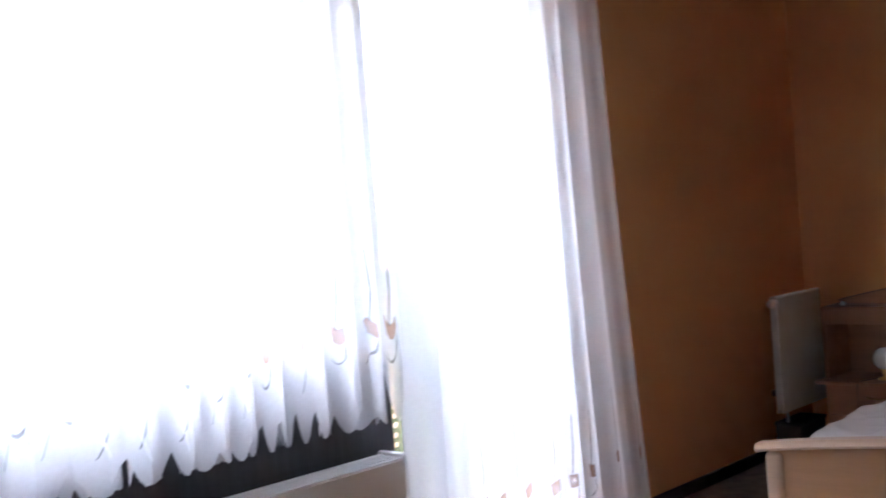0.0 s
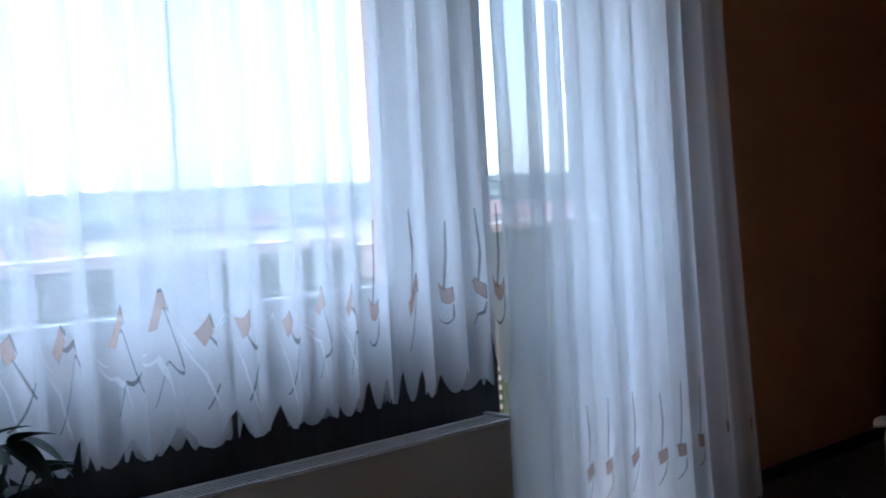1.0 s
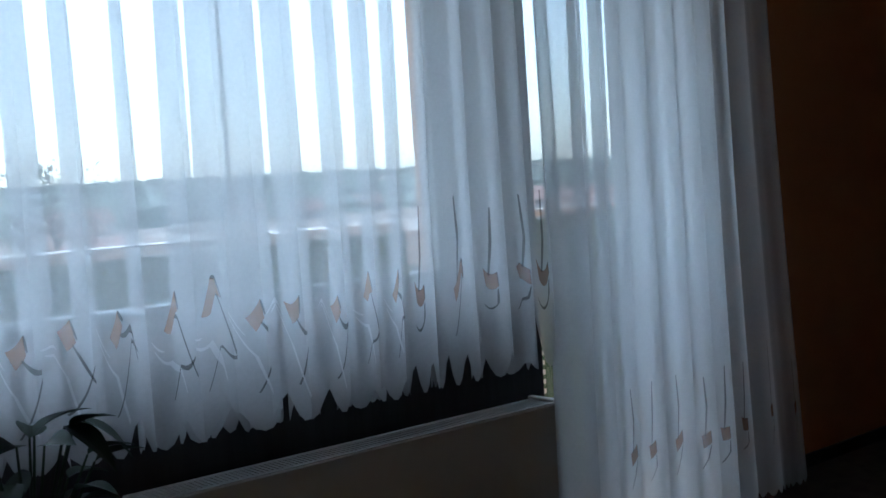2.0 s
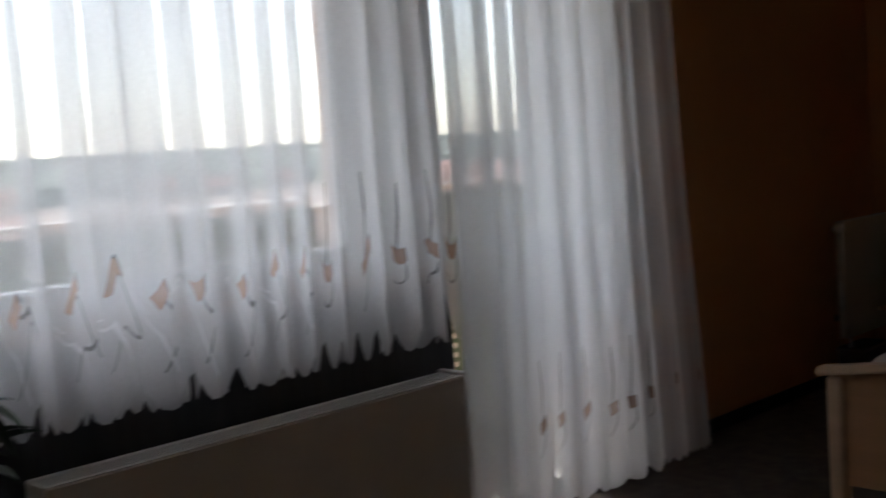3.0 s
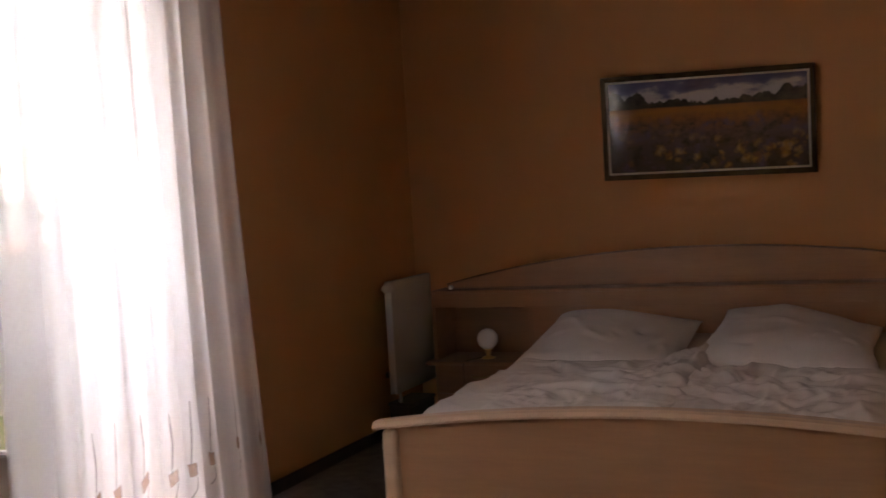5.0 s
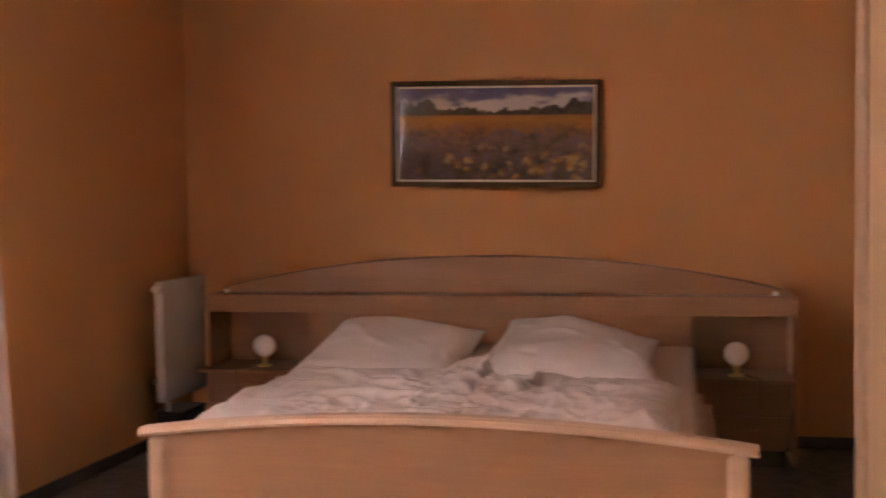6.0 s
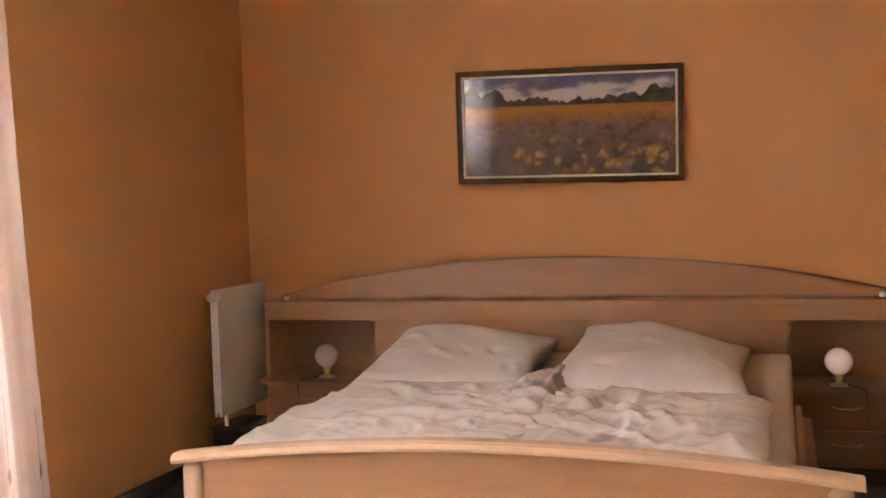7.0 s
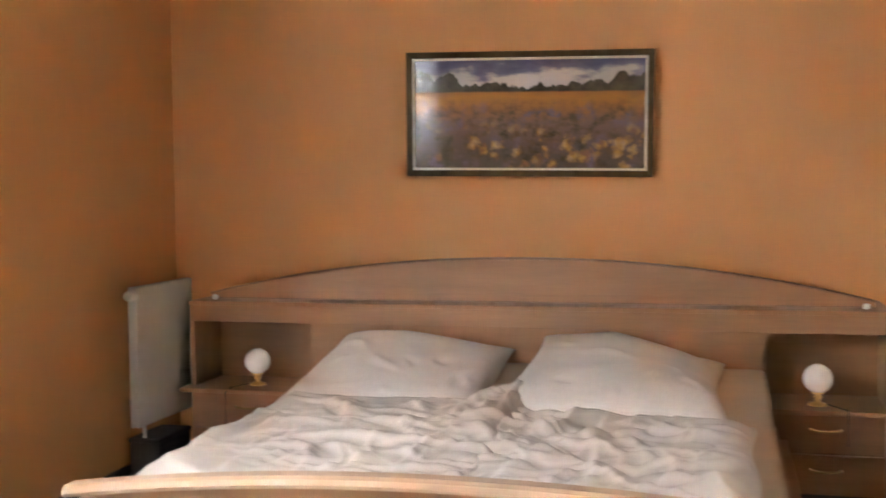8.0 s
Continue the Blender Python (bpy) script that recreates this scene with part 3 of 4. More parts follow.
def pillow(label, center, w, d, thick, tilt, turn, seed, slump=0.0):
    """A soft square pillow with pinched corners and pulled creases. slump: how far one top corner sinks."""
    ob = thing("pillow", label, "pillow", center)
    ob.rotation_euler = Euler((radians(tilt), 0, radians(turn)))
    pulls = fold_field(seed, -0.95, 0.95, -0.95, 0.6, 11, 0.035, 0.09, 0.006, 0.020, 1.9)
    bm = bmesh.new()
    n = 56
    for side in (1, -1):
        def at(a, b, side=side):
            p, q = 2 * a - 1, 2 * b - 1
            full = max(0.0, (1 - p ** 4) * (1 - q ** 4)) ** 0.5
            corner = 1 + 0.06 * abs(p * q) ** 2 - 0.05 * (1 - q * q) * abs(p) ** 3 - 0.05 * (1 - p * p) * abs(q) ** 3
            z = side * thick * full * (1 + 0.18 * noise.noise(Vector((p * 1.3, q * 1.3, seed))))
            if side > 0:
                z += full * pulls(p, q)
                z -= 0.03 * full * max(0.0, noise.noise(Vector((p * 1.1 + 3, q * 1.1, seed + 20))))
            sink = slump * max(0.0, min(1.0, (p + 0.25) / 1.0)) ** 1.3 * max(0.0, min(1.0, (q + 0.6) / 1.3))
            return Vector((p * w / 2 * corner * (1 - 0.08 * q), q * d / 2 * corner - 0.9 * sink, z - 0.7 * sink))
        grid(at, n, n, bm)
    bmesh.ops.remove_doubles(bm, verts=bm.verts[:], dist=0.0008)
    bmesh.ops.recalc_face_normals(bm, faces=bm.faces[:])
    part("pillow_case", bm, LINEN, ob, smooth=True)
    return ob


pillow("plump white pillow leaning at the head of the bed", (1.285, -0.88, 0.552), 0.73, 0.64, 0.092, 18, -5, 2.2, 0.03)
pillow("plump white pillow with a slumped corner on the bed", (2.095, -0.96, 0.590), 0.70, 0.76, 0.085, 12, -3, 6.4, 0.085)

# ---------------------------------------------------------------- headboard with bedside units
HX0, HX1, NX0, NX1, HY = 0.205, 3.06, 0.765, 2.584, -0.43
HC, HW = (HX0 + HX1) / 2, HX1 - HX0


def arch(x):
    q = (x - HC) / (HW / 2 - 0.05)
    return 0.797 + 0.158 * max(0.0, 1 - abs(q) ** 2.1)


head = thing("headboard_unit", "wide beech headboard with arched top and open bedside niches", "headboard")
xs = [HX0 + 0.05 + (HW - 0.1) * k / 60 for k in range(61)]
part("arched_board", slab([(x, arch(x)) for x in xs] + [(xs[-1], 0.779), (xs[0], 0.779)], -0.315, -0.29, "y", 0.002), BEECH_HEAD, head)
bm = bmesh.new()
rings = []
for x in xs:
    z = arch(x)
    rings.append([bm.verts.new(c) for c in ((x, -0.324, z + 0.001), (x, -0.324, z + 0.006), (x, -0.318, z + 0.009), (x, -0.284, z + 0.009), (x, -0.280, z + 0.001))])
for a, b in zip(rings, rings[1:]):
    for k in range(5):
        bm.faces.new((a[k], a[(k + 1) % 5], b[(k + 1) % 5], b[k]))
bm.faces.new(rings[0][::-1]), bm.faces.new(rings[-1])
bmesh.ops.recalc_face_normals(bm, faces=bm.faces[:])
part("arch_edging", bm, DARK_EDGE, head, "thin dark brown edging strip on the arch")
part("groove_strip", box((HX0 + 0.05, -0.322, 0.7795), (HX1 - 0.05, -0.3155, 0.784), 0.001), DARK_EDGE, head, "thin dark brown strip")
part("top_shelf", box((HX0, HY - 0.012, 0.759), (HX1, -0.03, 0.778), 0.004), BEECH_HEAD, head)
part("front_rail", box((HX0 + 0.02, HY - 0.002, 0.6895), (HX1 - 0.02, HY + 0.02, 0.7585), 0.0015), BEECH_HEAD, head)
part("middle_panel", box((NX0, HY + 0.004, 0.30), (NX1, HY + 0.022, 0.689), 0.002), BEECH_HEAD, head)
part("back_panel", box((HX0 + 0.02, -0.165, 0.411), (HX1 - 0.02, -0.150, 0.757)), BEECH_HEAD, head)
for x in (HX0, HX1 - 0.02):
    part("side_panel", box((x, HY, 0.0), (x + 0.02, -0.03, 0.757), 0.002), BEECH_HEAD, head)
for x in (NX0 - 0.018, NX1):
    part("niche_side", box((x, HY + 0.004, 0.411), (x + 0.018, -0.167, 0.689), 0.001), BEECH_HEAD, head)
for x in (HX0 + 0.09, HX1 - 0.09):
    part("peg", turned([(0.004, 0.0), (0.012, 0.003), (0.014, 0.011), (0.010, 0.020), (0.002, 0.023)], 16, at=(x, -0.365, 0.778)), PVC, head, "small white knob")


def nightstand(x0, x1, label, over):
    ob = thing("nightstand", label, "nightstand", group="bedside units")
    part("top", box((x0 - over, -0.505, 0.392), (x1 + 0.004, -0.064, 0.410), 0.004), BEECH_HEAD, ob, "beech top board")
    part("carcass", box((x0 + 0.004, -0.455, 0.08), (x1 - 0.004, -0.065, 0.391), 0.002), BEECH_DEEP, ob)
    part("plinth", box((x0 + 0.03, -0.43, 0.0), (x1 - 0.03, -0.08, 0.079)), SKIRT, ob, "dark recessed plinth")
    for z0, z1 in ((0.088, 0.236), (0.242, 0.388)):
        d = part("drawer", box((x0 + 0.007, -0.474, z0), (x1 - 0.007, -0.456, z1), 0.003), BEECH_DEEP, ob)
        c = (x0 + x1) / 2
        z = (z0 + z1) / 2 + 0.02
        arc = [(c + 0.055 * math.cos(math.pi * k / 10), -0.474 - 0.022 * math.sin(math.pi * k / 10), z - 0.006 * math.sin(math.pi * k / 10)) for k in range(11)]
        part("handle", tube(arc, 0.005), OLD_BRASS, d, "curved tarnished brass drawer pull")
    return ob


nightstand(HX0 + 0.022, NX0 - 0.02, "low beech bedside drawer unit by the radiator", 0.045)
nightstand(NX1 + 0.02, HX1 - 0.022, "low beech bedside drawer unit by the wall", 0.004)


def globe_lamp(x, y, z, side):
    ob = thing("table_lamp", "small brass bedside lamp with white glass globe", "lamp", (x, y, z), group="bedside lamps")
    part("base", turned([(0.036, 0), (0.037, 0.004), (0.033, 0.008), (0.014, 0.013), (0.010, 0.024), (0.016, 0.030), (0.016, 0.038), (0.011, 0.042), (0.024, 0.048), (0.024, 0.056)], 28), BRASS, ob, "polished brass base", smooth=True)
    prof = [(0.056 * math.sin(a), 0.050 + 0.053 - 0.056 * math.cos(a)) for a in [0.35 + (math.pi - 0.36) * k / 20 for k in range(21)]]
    part("globe", turned(prof, 32), OPAL, ob, "white opal glass globe", smooth=True)
    part("cord", tube([(0.035, -0.01, 0.006), (0.06, -0.04, 0.004), (0.085, -0.08, 0.003), (0.10, -0.105, 0.004), (0.10, -0.118, -0.012), (0.10, -0.116, -0.13)] if side > 0 else [(-0.03, 0, 0.006), (-0.06, -0.05, 0.004), (-0.08, -0.10, 0.004), (-0.09, -0.138, -0.012), (-0.09, -0.136, -0.15)], 0.0028, 6), CABLE, ob, "thin dark lamp cord")
    return ob


globe_lamp(0.492, -0.375, 0.411, -1)
globe_lamp(2.795, -0.395, 0.411, 1)


# ---------------------------------------------------------------- picture
def painting_material():
    """A painted field of flowers under a cloudy sky with a dark line of trees."""
    m = bpy.data.materials.new("flower_field_painting")
    m.use_nodes = True
    nt = m.node_tree
    b = nt.nodes["Principled BSDF"]
    b.inputs["Roughness"].default_value = 0.6
    b.inputs["Specular IOR Level"].default_value = 0.15
    b.inputs["Coat Weight"].default_value = 0.65
    b.inputs["Coat IOR"].default_value = 1.65
    b.inputs["Coat Roughness"].default_value = 0.025
    tc = nt.nodes.new("ShaderNodeTexCoord")
    sep = nt.nodes.new("ShaderNodeSeparateXYZ")
    nt.links.new(tc.outputs["Generated"], sep.inputs[0])

    def ns(scale, detail=4, sx=1.0, sz=1.0):
        mp = nt.nodes.new("ShaderNodeMapping")
        mp.inputs["Scale"].default_value = (sx, 1, sz)
        nt.links.new(tc.outputs["Object"], mp.inputs[0])
        n = nt.nodes.new("ShaderNodeTexNoise")
        n.inputs["Scale"].default_value, n.inputs["Detail"].default_value = scale, detail
        nt.links.new(mp.outputs[0], n.inputs[0])
        return n.outputs[0]

    def ramp(src, *stops):
        r = nt.nodes.new("ShaderNodeValToRGB")
        e = r.color_ramp.elements
        while len(e) < len(stops):
            e.new(0.5)
        for k, (p, c) in enumerate(stops):
            e[k].position, e[k].color = p, (*c, 1)
        nt.links.new(src, r.inputs[0])
        return r.outputs[0]

    def maths(op, a, c):
        n = nt.nodes.new("ShaderNodeMath")
        n.operation = op
        for k, v in enumerate((a, c)):
            if isinstance(v, (int, float)):
                n.inputs[k].default_value = v
            else:
                nt.links.new(v, n.inputs[k])
        return n.outputs[0]

    def blend(f, a, c):
        n = nt.nodes.new("ShaderNodeMix")
        n.data_type = "RGBA"
        nt.links.new(f, n.inputs[0])
        nt.links.new(a, n.inputs[6])
        nt.links.new(c, n.inputs[7])
        return n.outputs[2]

    def step(a, lo, hi):
        n = nt.nodes.new("ShaderNodeMapRange")
        n.inputs[1].default_value, n.inputs[2].default_value = lo, hi
        nt.links.new(a, n.inputs[0])
        return n.outputs[0]

    x, z = sep.outputs[0], sep.outputs[2]
    clouds = ramp(maths("ADD", maths("MULTIPLY", z, -1.6), maths("ADD", ns(9, 5, 0.7, 1.6), 1.35)), (0.28, (0.09, 0.10, 0.20)), (0.42, (0.14, 0.15, 0.26)), (0.55, (0.48, 0.48, 0.50)))
    wavy = maths("ADD", z, maths("MULTIPLY", maths("SUBTRACT", ns(7, 4), 0.5), 0.16))
    field = ramp(wavy, (0.0, (0.075, 0.060, 0.050)), (0.22, (0.10, 0.075, 0.075)), (0.42, (0.16, 0.105, 0.09)), (0.54, (0.28, 0.13, 0.05)), (0.66, (0.40, 0.17, 0.035)), (0.75, (0.24, 0.12, 0.04)))
    mottle = ramp(ns(13, 3), (0.35, (0.040, 0.035, 0.020)), (0.5, (0.10, 0.065, 0.04)), (0.65, (0.14, 0.11, 0.15)))
    field = blend(maths("MULTIPLY", step(ns(34, 4, 0.9, 1.1), 0.40, 0.66), step(z, 0.66, 0.50)), field, mottle)
    vor = nt.nodes.new("ShaderNodeTexVoronoi")
    vor.inputs["Scale"].default_value = 17
    warp = nt.nodes.new("ShaderNodeMix")
    warp.data_type = "VECTOR"
    warp.inputs[0].default_value = 0.07
    wob = nt.nodes.new("ShaderNodeTexNoise")
    wob.inputs["Scale"].default_value = 22
    nt.links.new(tc.outputs["Object"], wob.inputs[0])
    nt.links.new(tc.outputs["Object"], warp.inputs[4])
    nt.links.new(wob.outputs["Color"], warp.inputs[5])
    nt.links.new(warp.outputs[1], vor.inputs[0])
    where = maths("ADD", maths("MULTIPLY", ns(5, 2), 0.75), maths("MULTIPLY", x, 0.16))
    bloom = maths("MULTIPLY", step(vor.outputs["Distance"], 0.50, 0.20), maths("MULTIPLY", step(where, 0.33, 0.43), step(maths("ADD", z, maths("MULTIPLY", ns(6), 0.15)), 0.56, 0.34)))
    bloom = maths("MULTIPLY", bloom, 0.7)
    field = blend(bloom, field, ramp(ns(23, 2), (0.38, (0.24, 0.12, 0.06)), (0.5, (0.46, 0.27, 0.06)), (0.62, (0.50, 0.34, 0.17))))
    # tree tops: high at both sides, low in the middle
    side = maths("ABSOLUTE", maths("SUBTRACT", x, 0.50), 0)
    tops = maths("ADD", maths("ADD", 0.745, maths("MULTIPLY", step(side, 0.12, 0.42), 0.09)), maths("MULTIPLY", maths("SUBTRACT", ns(16, 3, 1.0, 0.4), 0.45), 0.26))
    is_sky = step(maths("SUBTRACT", z, tops), -0.006, 0.010)
    is_tree = step(maths("SUBTRACT", z, maths("MULTIPLY", ns(9), 0.02)), 0.688, 0.705)
    trees = ramp(ns(30, 3), (0.3, (0.020, 0.022, 0.018)), (0.7, (0.07, 0.065, 0.05)))
    col = blend(is_tree, field, trees)
    col = blend(is_sky, col, clouds)
    nt.links.new(col, b.inputs["Base Color"])
    bp = nt.nodes.new("ShaderNodeBump")
    bp.inputs["Strength"].default_value = 0.15
    nt.links.new(ns(70, 3), bp.inputs["Height"])
    nt.links.new(bp.outputs[0], b.inputs["Normal"])
    return m


pw, ph = 1.066, 0.536
pic = thing("framed_picture", "framed flower field painting with dark olive-brown frame", "picture", (1.627, -0.048, 1.5665))
pic.rotation_euler = Euler((radians(3.6), radians(0.95), radians(2.6)))
hw, hh, fw = pw / 2, ph / 2, 0.027
for o in ([(-hw, hh), (hw, hh), (hw - fw, hh - fw), (-hw + fw, hh - fw)], [(-hw, -hh), (hw, -hh), (hw - fw, -hh + fw), (-hw + fw, -hh + fw)],
          [(-hw, -hh), (-hw, hh), (-hw + fw, hh - fw), (-hw + fw, -hh + fw)], [(hw, -hh), (hw, hh), (hw - fw, hh - fw), (hw - fw, -hh + fw)]):
    part("frame_bar", slab(o, -0.032, -0.002, "y", 0.004), FRAME_WOOD, pic, "dark olive-brown frame moulding")
a, c, lw = hw - fw, hh - fw, 0.010
for lo, hi in (((-a, c - lw), (a, c)), ((-a, -c), (a, -c + lw)), ((-a, -c + lw), (-a + lw, c - lw)), ((a - lw, -c + lw), (a, c - lw))):
    part("frame_lip", box((lo[0], -0.026, lo[1]), (hi[0], -0.008, hi[1]), 0.002), FRAME_LIP, pic, "narrow silver inner lip")
part("canvas", box((-a + lw, -0.016, -c + lw), (a - lw, -0.006, c - lw)), painting_material(), pic, "glossy painted flower field with trees")


# ---------------------------------------------------------------- wardrobe
def wardrobe():
    ob = thing("wardrobe", "tall pale wood wardrobe with bowed brass and dark metal handles", "wardrobe")
    x0, y0, y1, h = 3.085, -6.02, -2.155, 2.3
    part("side_panel", box((x0 + 0.004, y1 - 0.022, 0), (RX - 0.02, y1, h), 0.003), BIRCH, ob)
    part("side_panel", box((x0 + 0.004, y0, 0), (RX - 0.02, y0 + 0.022, h), 0.003), BIRCH, ob)
    part("corner_post", box((x0 - 0.028, y1 - 0.045, 0.0), (x0 + 0.003, y1 + 0.004, h), 0.012, segments=4), BEECH_LIGHT, ob, "rounded pale beech corner strip")
    part("carcass", box((x0 + 0.025, y0 + 0.023, 0.0), (RX - 0.022, y1 - 0.023, h - 0.002), 0.002), BIRCH, ob)
    part("cornice", box((x0 - 0.03, y0 - 0.01, h + 0.001), (RX - 0.01, y1 + 0.012, h + 0.05), 0.012), BEECH_LIGHT, ob, "pale beech cornice")
    part("plinth", box((x0 + 0.004, y0 + 0.023, 0.0), (x0 + 0.024, y1 - 0.046, 0.07)), BEECH, ob)
    w = (y1 - 0.048 - y0 - 0.024) / 6
    for k in range(6):
        b = y1 - 0.048 - k * w
        d = part("door", box((x0, b - w + 0.0015, 0.075), (x0 + 0.022, b - 0.0015, h - 0.006), 0.003), BIRCH, ob)
        y = b - w + 0.055 if k % 2 == 0 else b - 0.055
        za, zb = 1.008, 1.150

        def bow(q):
            return (x0 - 0.003 - 0.026 * math.sin(math.pi * q) ** 0.8, y, za + (zb - za) * q)

        hd = part("handle", tube([bow(q / 16) for q in range(17)], [0.0055 - 0.0015 * math.sin(math.pi * q / 16) for q in range(17)]), OLD_BRASS, d, "bowed brass handle with dark ends")
        for q0, q1 in ((0.0, 0.2), (0.8, 1.0)):
            part("handle_end", tube([bow(q0 + (q1 - q0) * n / 5) for n in range(6)], 0.0065), DARK_METAL, hd, "dark antique handle end")
        for z in (za, zb):
            part("rosette", turned([(0.011, -0.005), (0.012, 0.0)], 14, "x", at=(x0, y, z)), DARK_METAL, hd)
    return ob


wardrobe()


# ---------------------------------------------------------------- plant by the window
def leaf_mesh(length, width, bend, fold):
    def at(a, b):
        w = width * math.sin(math.pi * a ** 0.75) ** 0.9 * (1 - 0.1 * a)
        s = (2 * b - 1)
        return Vector((length * a, s * w, -bend * a * a + fold * abs(s) * w))
    return grid(at, 10, 6)


def potted_plant():
    ob = thing("potted_plant", "dark green broad-leaved plant in a brown pot", "plant", (0.43, -5.17, 0.0))
    part("stand_leg", turned([(0.02, 0), (0.016, 0.30)], 12), TERRA, ob)
    part("stand_foot", turned([(0.14, 0), (0.14, 0.015), (0.02, 0.025)], 24), TERRA, ob)
    part("stand_top", turned([(0.02, 0.295), (0.14, 0.30), (0.14, 0.315)], 24), TERRA, ob)
    part("pot", turned([(0.08, 0.316), (0.105, 0.45), (0.118, 0.46), (0.118, 0.49), (0.10, 0.49), (0.095, 0.47)], 28), TERRA, ob, "brown ceramic pot", smooth=True)
    r = random.Random(11)
    shapes = [mesh_of("leaf", leaf_mesh(0.095, 0.030, 0.04, 0.35), LEAF, True), mesh_of("leaf", leaf_mesh(0.125, 0.034, 0.06, 0.30), LEAF, True)]
    for k in range(44):
        az, hgt = 2.4 * k + r.uniform(-0.3, 0.3), r.uniform(0.54, 0.92)
        tilt = r.uniform(-0.9, 0.35)
        rad = r.uniform(0.03, 0.14)
        top = Vector((rad * math.cos(az), rad * math.sin(az), hgt))
        part("stem", tube([(0.01 * math.cos(az), 0.01 * math.sin(az), 0.47), top * 0.5 + Vector((0, 0, 0.28)), top], [0.005, 0.004, 0.0025], 6), LEAF, ob)
        lf = new("leaf", shapes[k % 2])
        lf.parent = ob
        lf.location = top
        lf.rotation_euler = Euler((r.uniform(-0.5, 0.5), tilt, az))
    return ob


potted_plant()

# ---------------------------------------------------------------- balcony and the land outside
BXO = -1.30
setting("balcony_floor", box((BXO - 0.15, -8.5, -0.40), (-0.3, 1.0, -0.25)), CONCRETE, "grey concrete balcony floor", "balcony")
# Added slab, out of view: keeps sun off the nets, bounces skylight in.
setting("balcony_shade_slab", box((BXO - 0.38, -8.5, 2.80), (-0.302, 1.0, 2.98)), CEIL, "unseen white slab added over the balcony to block sun and bounce light", "balcony")
parapet = thing("balcony_parapet", "grey-green balcony parapet with pale metal handrail", "balcony railing", kind="structure")
# White squares stand for daylight seen through holes in the parapet.
HOLE_LIGHT = mesh_of("hole_light", box((0, -0.012, 0), (0.005, 0.012, 0.024), 0.002), PVC)
y = -8.255
while y < 0.4:
    part("panel", box((BXO - 0.03, y, -0.25), (BXO, y + 0.49, 1.135), 0.004), PARAPET, parapet)
    if y + 0.52 < 0.4:
        strip = part("joint_strip", box((BXO - 0.026, y + 0.4905, -0.25), (BXO - 0.004, y + 0.5195, 1.135)), PARAPET, parapet)
        for k in range(26):
            hole_light = new("hole_light", HOLE_LIGHT)
            hole_light.parent, hole_light.location = strip, (BXO - 0.0038, y + 0.505, -0.22 + 0.048 * k)
    y += 0.52
part("handrail", box((BXO - 0.05, -8.4, 1.142), (BXO + 0.02, -2.86, 1.182), 0.008), PARAPET_CAP, parapet, "pale metal handrail")
part("handrail", box((BXO - 0.05, -2.74, 1.142), (BXO + 0.02, 0.5, 1.182), 0.008), PARAPET_CAP, parapet, "pale metal handrail")
part("rail_post", box((BXO - 0.04, -2.845, 0.98), (BXO + 0.01, -2.755, 1.139), 0.006), PARAPET_CAP, parapet, "pale metal rail joint")

GZ = -10.0


def land(a, b):
    x, y = -4400 + 4700 * a, -1500 + 7200 * b
    d = max(0.0, -x - 350)
    h = 60 * (1 - math.exp(-(d / 1700) ** 2)) + 9 * noise.noise(Vector((x / 600, y / 600, 2))) * min(1, d / 400)
    return Vector((x, y, GZ + h))


setting("ground", grid(land, 90, 110), FIELDS, "fields and meadows rolling to a wooded ridge", "ground", smooth=True)


rr = random.Random(21)
verts, faces = [], []
for k in range(2600):
    a, d = rr.uniform(-0.15, 1.25), rr.uniform(1100, 2900)
    if rr.random() < 0.25:
        d = rr.uniform(420, 1000)
    x, yy = -d, 1.0 * d * math.tan(min(a, 1.2)) * 0.75
    h = rr.uniform(9, 17)
    z = GZ + 60 * (1 - math.exp(-(max(0, d - 350) / 1700) ** 2)) - 2
    w = h * rr.uniform(0.5, 1.4)
    i = len(verts)
    for q in range(5):
        t = 2 * math.pi * q / 5 + rr.random()
        verts += [(x + w * math.cos(t), yy + w * math.sin(t), z), (x + 0.7 * w * math.cos(t), yy + 0.7 * w * math.sin(t), z + h * rr.uniform(0.55, 0.8))]
    verts.append((x, yy, z + h))
    for q in range(5):
        p = (q + 1) % 5
        faces += [(i + 2 * q, i + 2 * p, i + 2 * p + 1, i + 2 * q + 1), (i + 2 * q + 1, i + 2 * p + 1, i + 10)]
me = bpy.data.meshes.new("woods")
me.from_pydata(verts, [], faces)
me.materials.append(WOODS)
tagged(new("woods", me), "distant dark green woods along the ridge", "woods", kind="stuff")


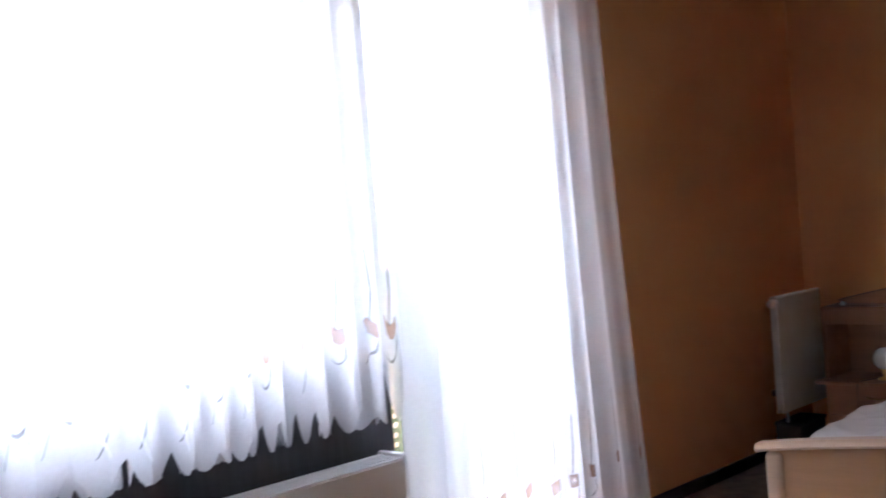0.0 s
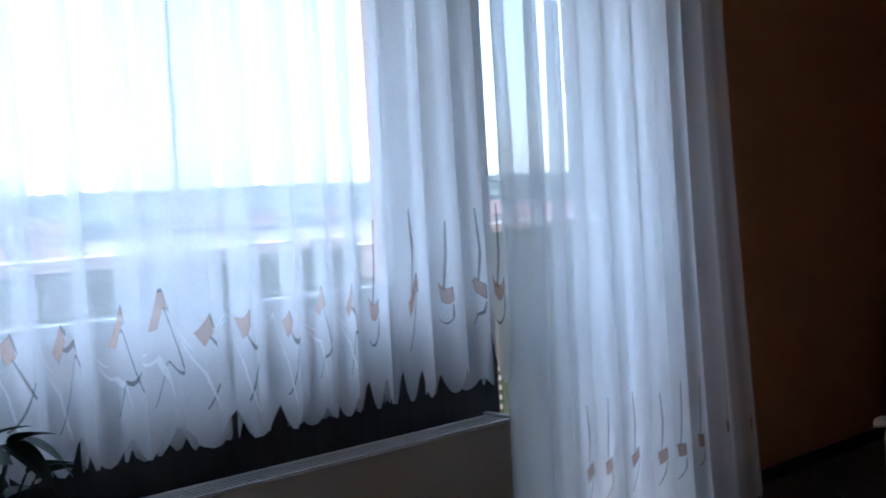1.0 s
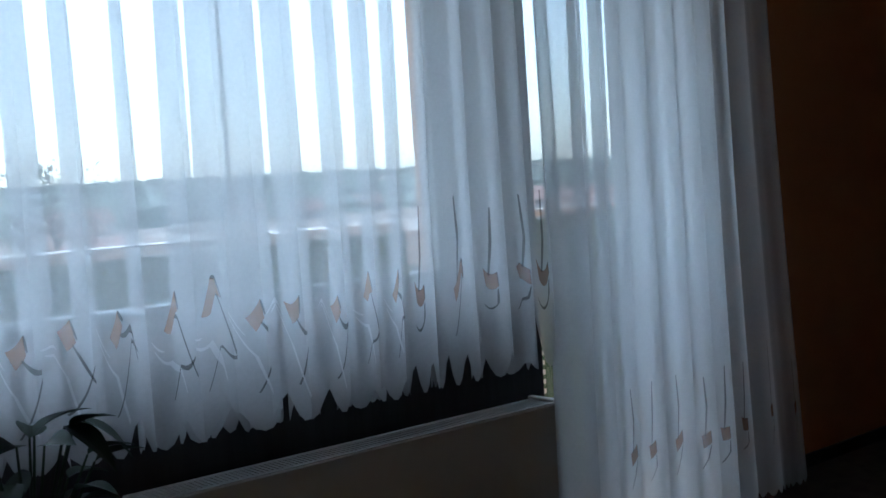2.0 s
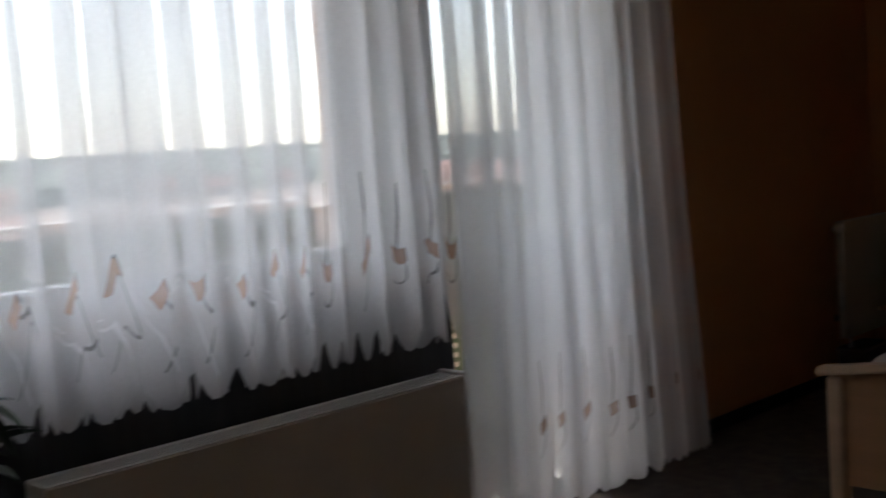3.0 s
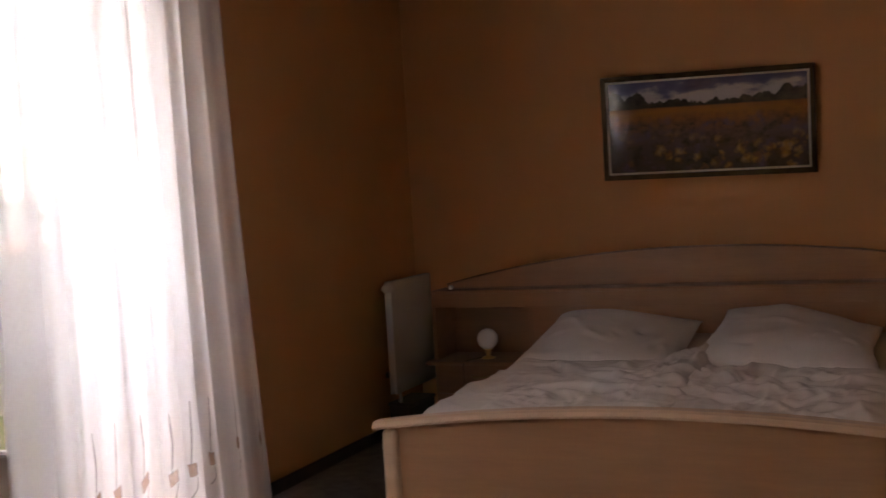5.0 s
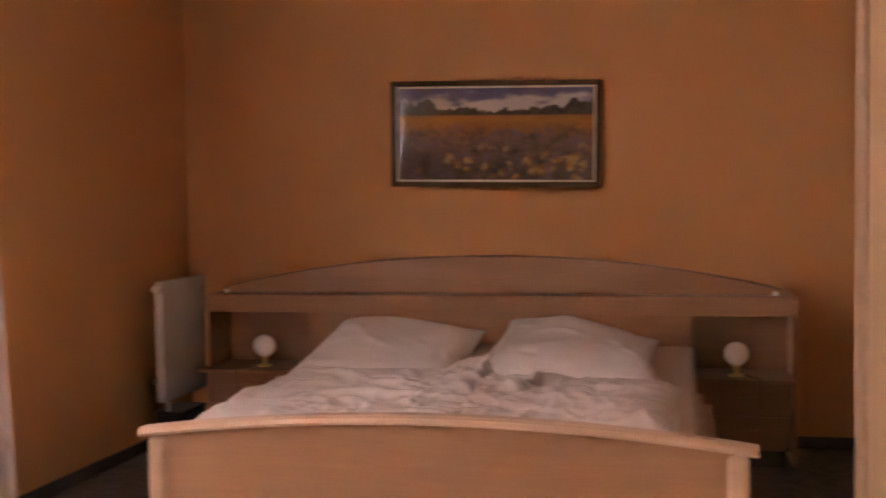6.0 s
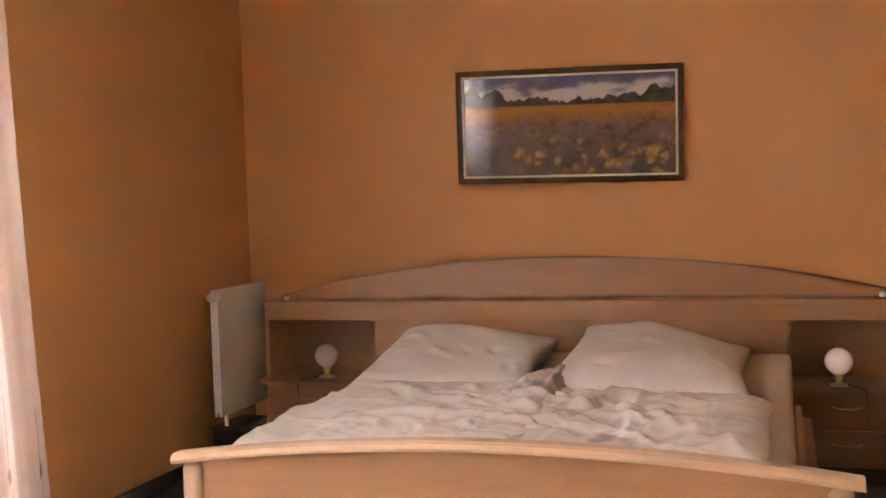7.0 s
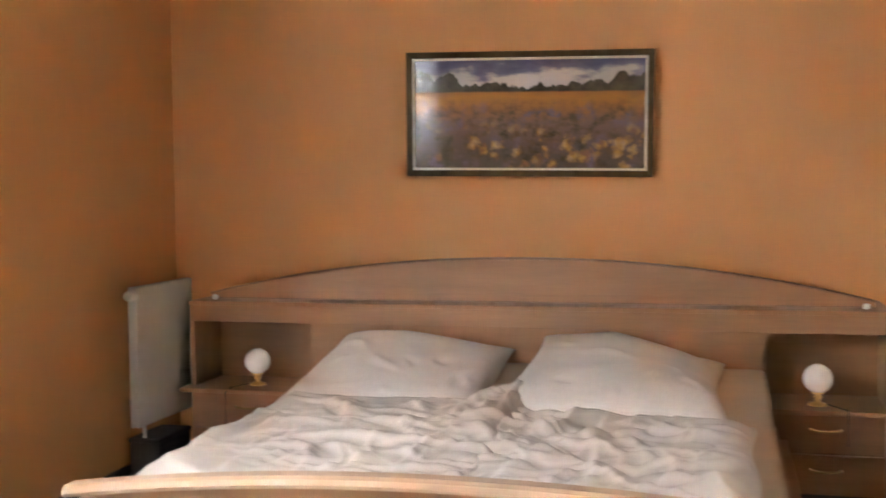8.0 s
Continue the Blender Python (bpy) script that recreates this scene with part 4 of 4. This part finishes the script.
def house(x, y, w, d, h, turn, label):
    ob = thing("house", label, "house", (x, y, GZ), group="houses in the valley")
    ob.rotation_euler = Euler((0, 0, turn))
    part("wall", box((-w / 2, -d / 2, -1), (w / 2, d / 2, h)), RENDERED, ob)
    r = 0.42 * w
    part("roof", slab([(-w / 2 - 0.5, h - 0.2), (w / 2 + 0.5, h - 0.2), (0, h + r)], -d / 2 - 0.4, d / 2 + 0.4, "y"), ROOF, ob, "red tiled gable roof")
    part("chimney", box((0.8, 1.0, h + r * 0.3), (1.5, 1.7, h + r + 0.8)), ROOF, ob)
    for f in range(int(h // 2.7)):
        for k in range(int(d // 3)):
            yy = -d / 2 + 1.6 + 3 * k
            part("window", box((w / 2 - 0.02, yy - 0.6, 0.9 + 2.7 * f), (w / 2 + 0.03, yy + 0.6, 2.2 + 2.7 * f)), DARK_PANE, ob)


for k in range(40):
    d = rr.uniform(130, 520)
    a = rr.uniform(0.05, 1.0)
    house(-d, -5 + d * math.tan(a), rr.uniform(8, 11), rr.uniform(9, 15), rr.uniform(3.0, 5.8), rr.uniform(-0.6, 0.6), "pale rendered house with red gable roof")


def tree(x, y, h, seed):
    ob = thing("tree", "thinly leaved tall tree beyond the balcony", "tree", (x, y, GZ))
    r = random.Random(seed)
    bm = tube([(0, 0, -0.5), (0.1, 0.05, h * 0.35), (-0.05, 0.1, h * 0.7), (0, 0, h * 0.97)], [0.22, 0.16, 0.08, 0.02], 8)
    tips = []
    for k in range(38):
        z = h * r.uniform(0.3, 0.93)
        a, l = r.uniform(0, 6.28), h * r.uniform(0.10, 0.24) * (1.15 - z / h)
        tip = Vector((l * math.cos(a) * 1.6, l * math.sin(a) * 1.6, z + l * r.uniform(0.5, 1.1)))
        tube([(0, 0, z), tip * 0.5 + Vector((0, 0, z * 0.5 - 0.1)), tip], [0.05, 0.03, 0.012], 5, bm=bm)
        tips.append(tip)
    part("trunk", bm, BARK, ob)
    vs, fs = [], []
    for t in tips:
        for _ in range(60):
            c = t + Vector((r.gauss(0, 0.5), r.gauss(0, 0.5), r.gauss(0, 0.45)))
            e = [Vector((r.uniform(-1, 1), r.uniform(-1, 1), r.uniform(-1, 1))) * 0.13 for _ in range(3)]
            fs.append((len(vs), len(vs) + 1, len(vs) + 2))
            vs += [c + q for q in e]
    me = bpy.data.meshes.new("crown")
    me.from_pydata(vs, [], fs)
    me.materials.append(TWIG)
    c = new("crown", me)
    c.parent = ob


tree(-39.5, 9.8, 13.3, 5)
tree(-60, 12.0, 10.5, 6)
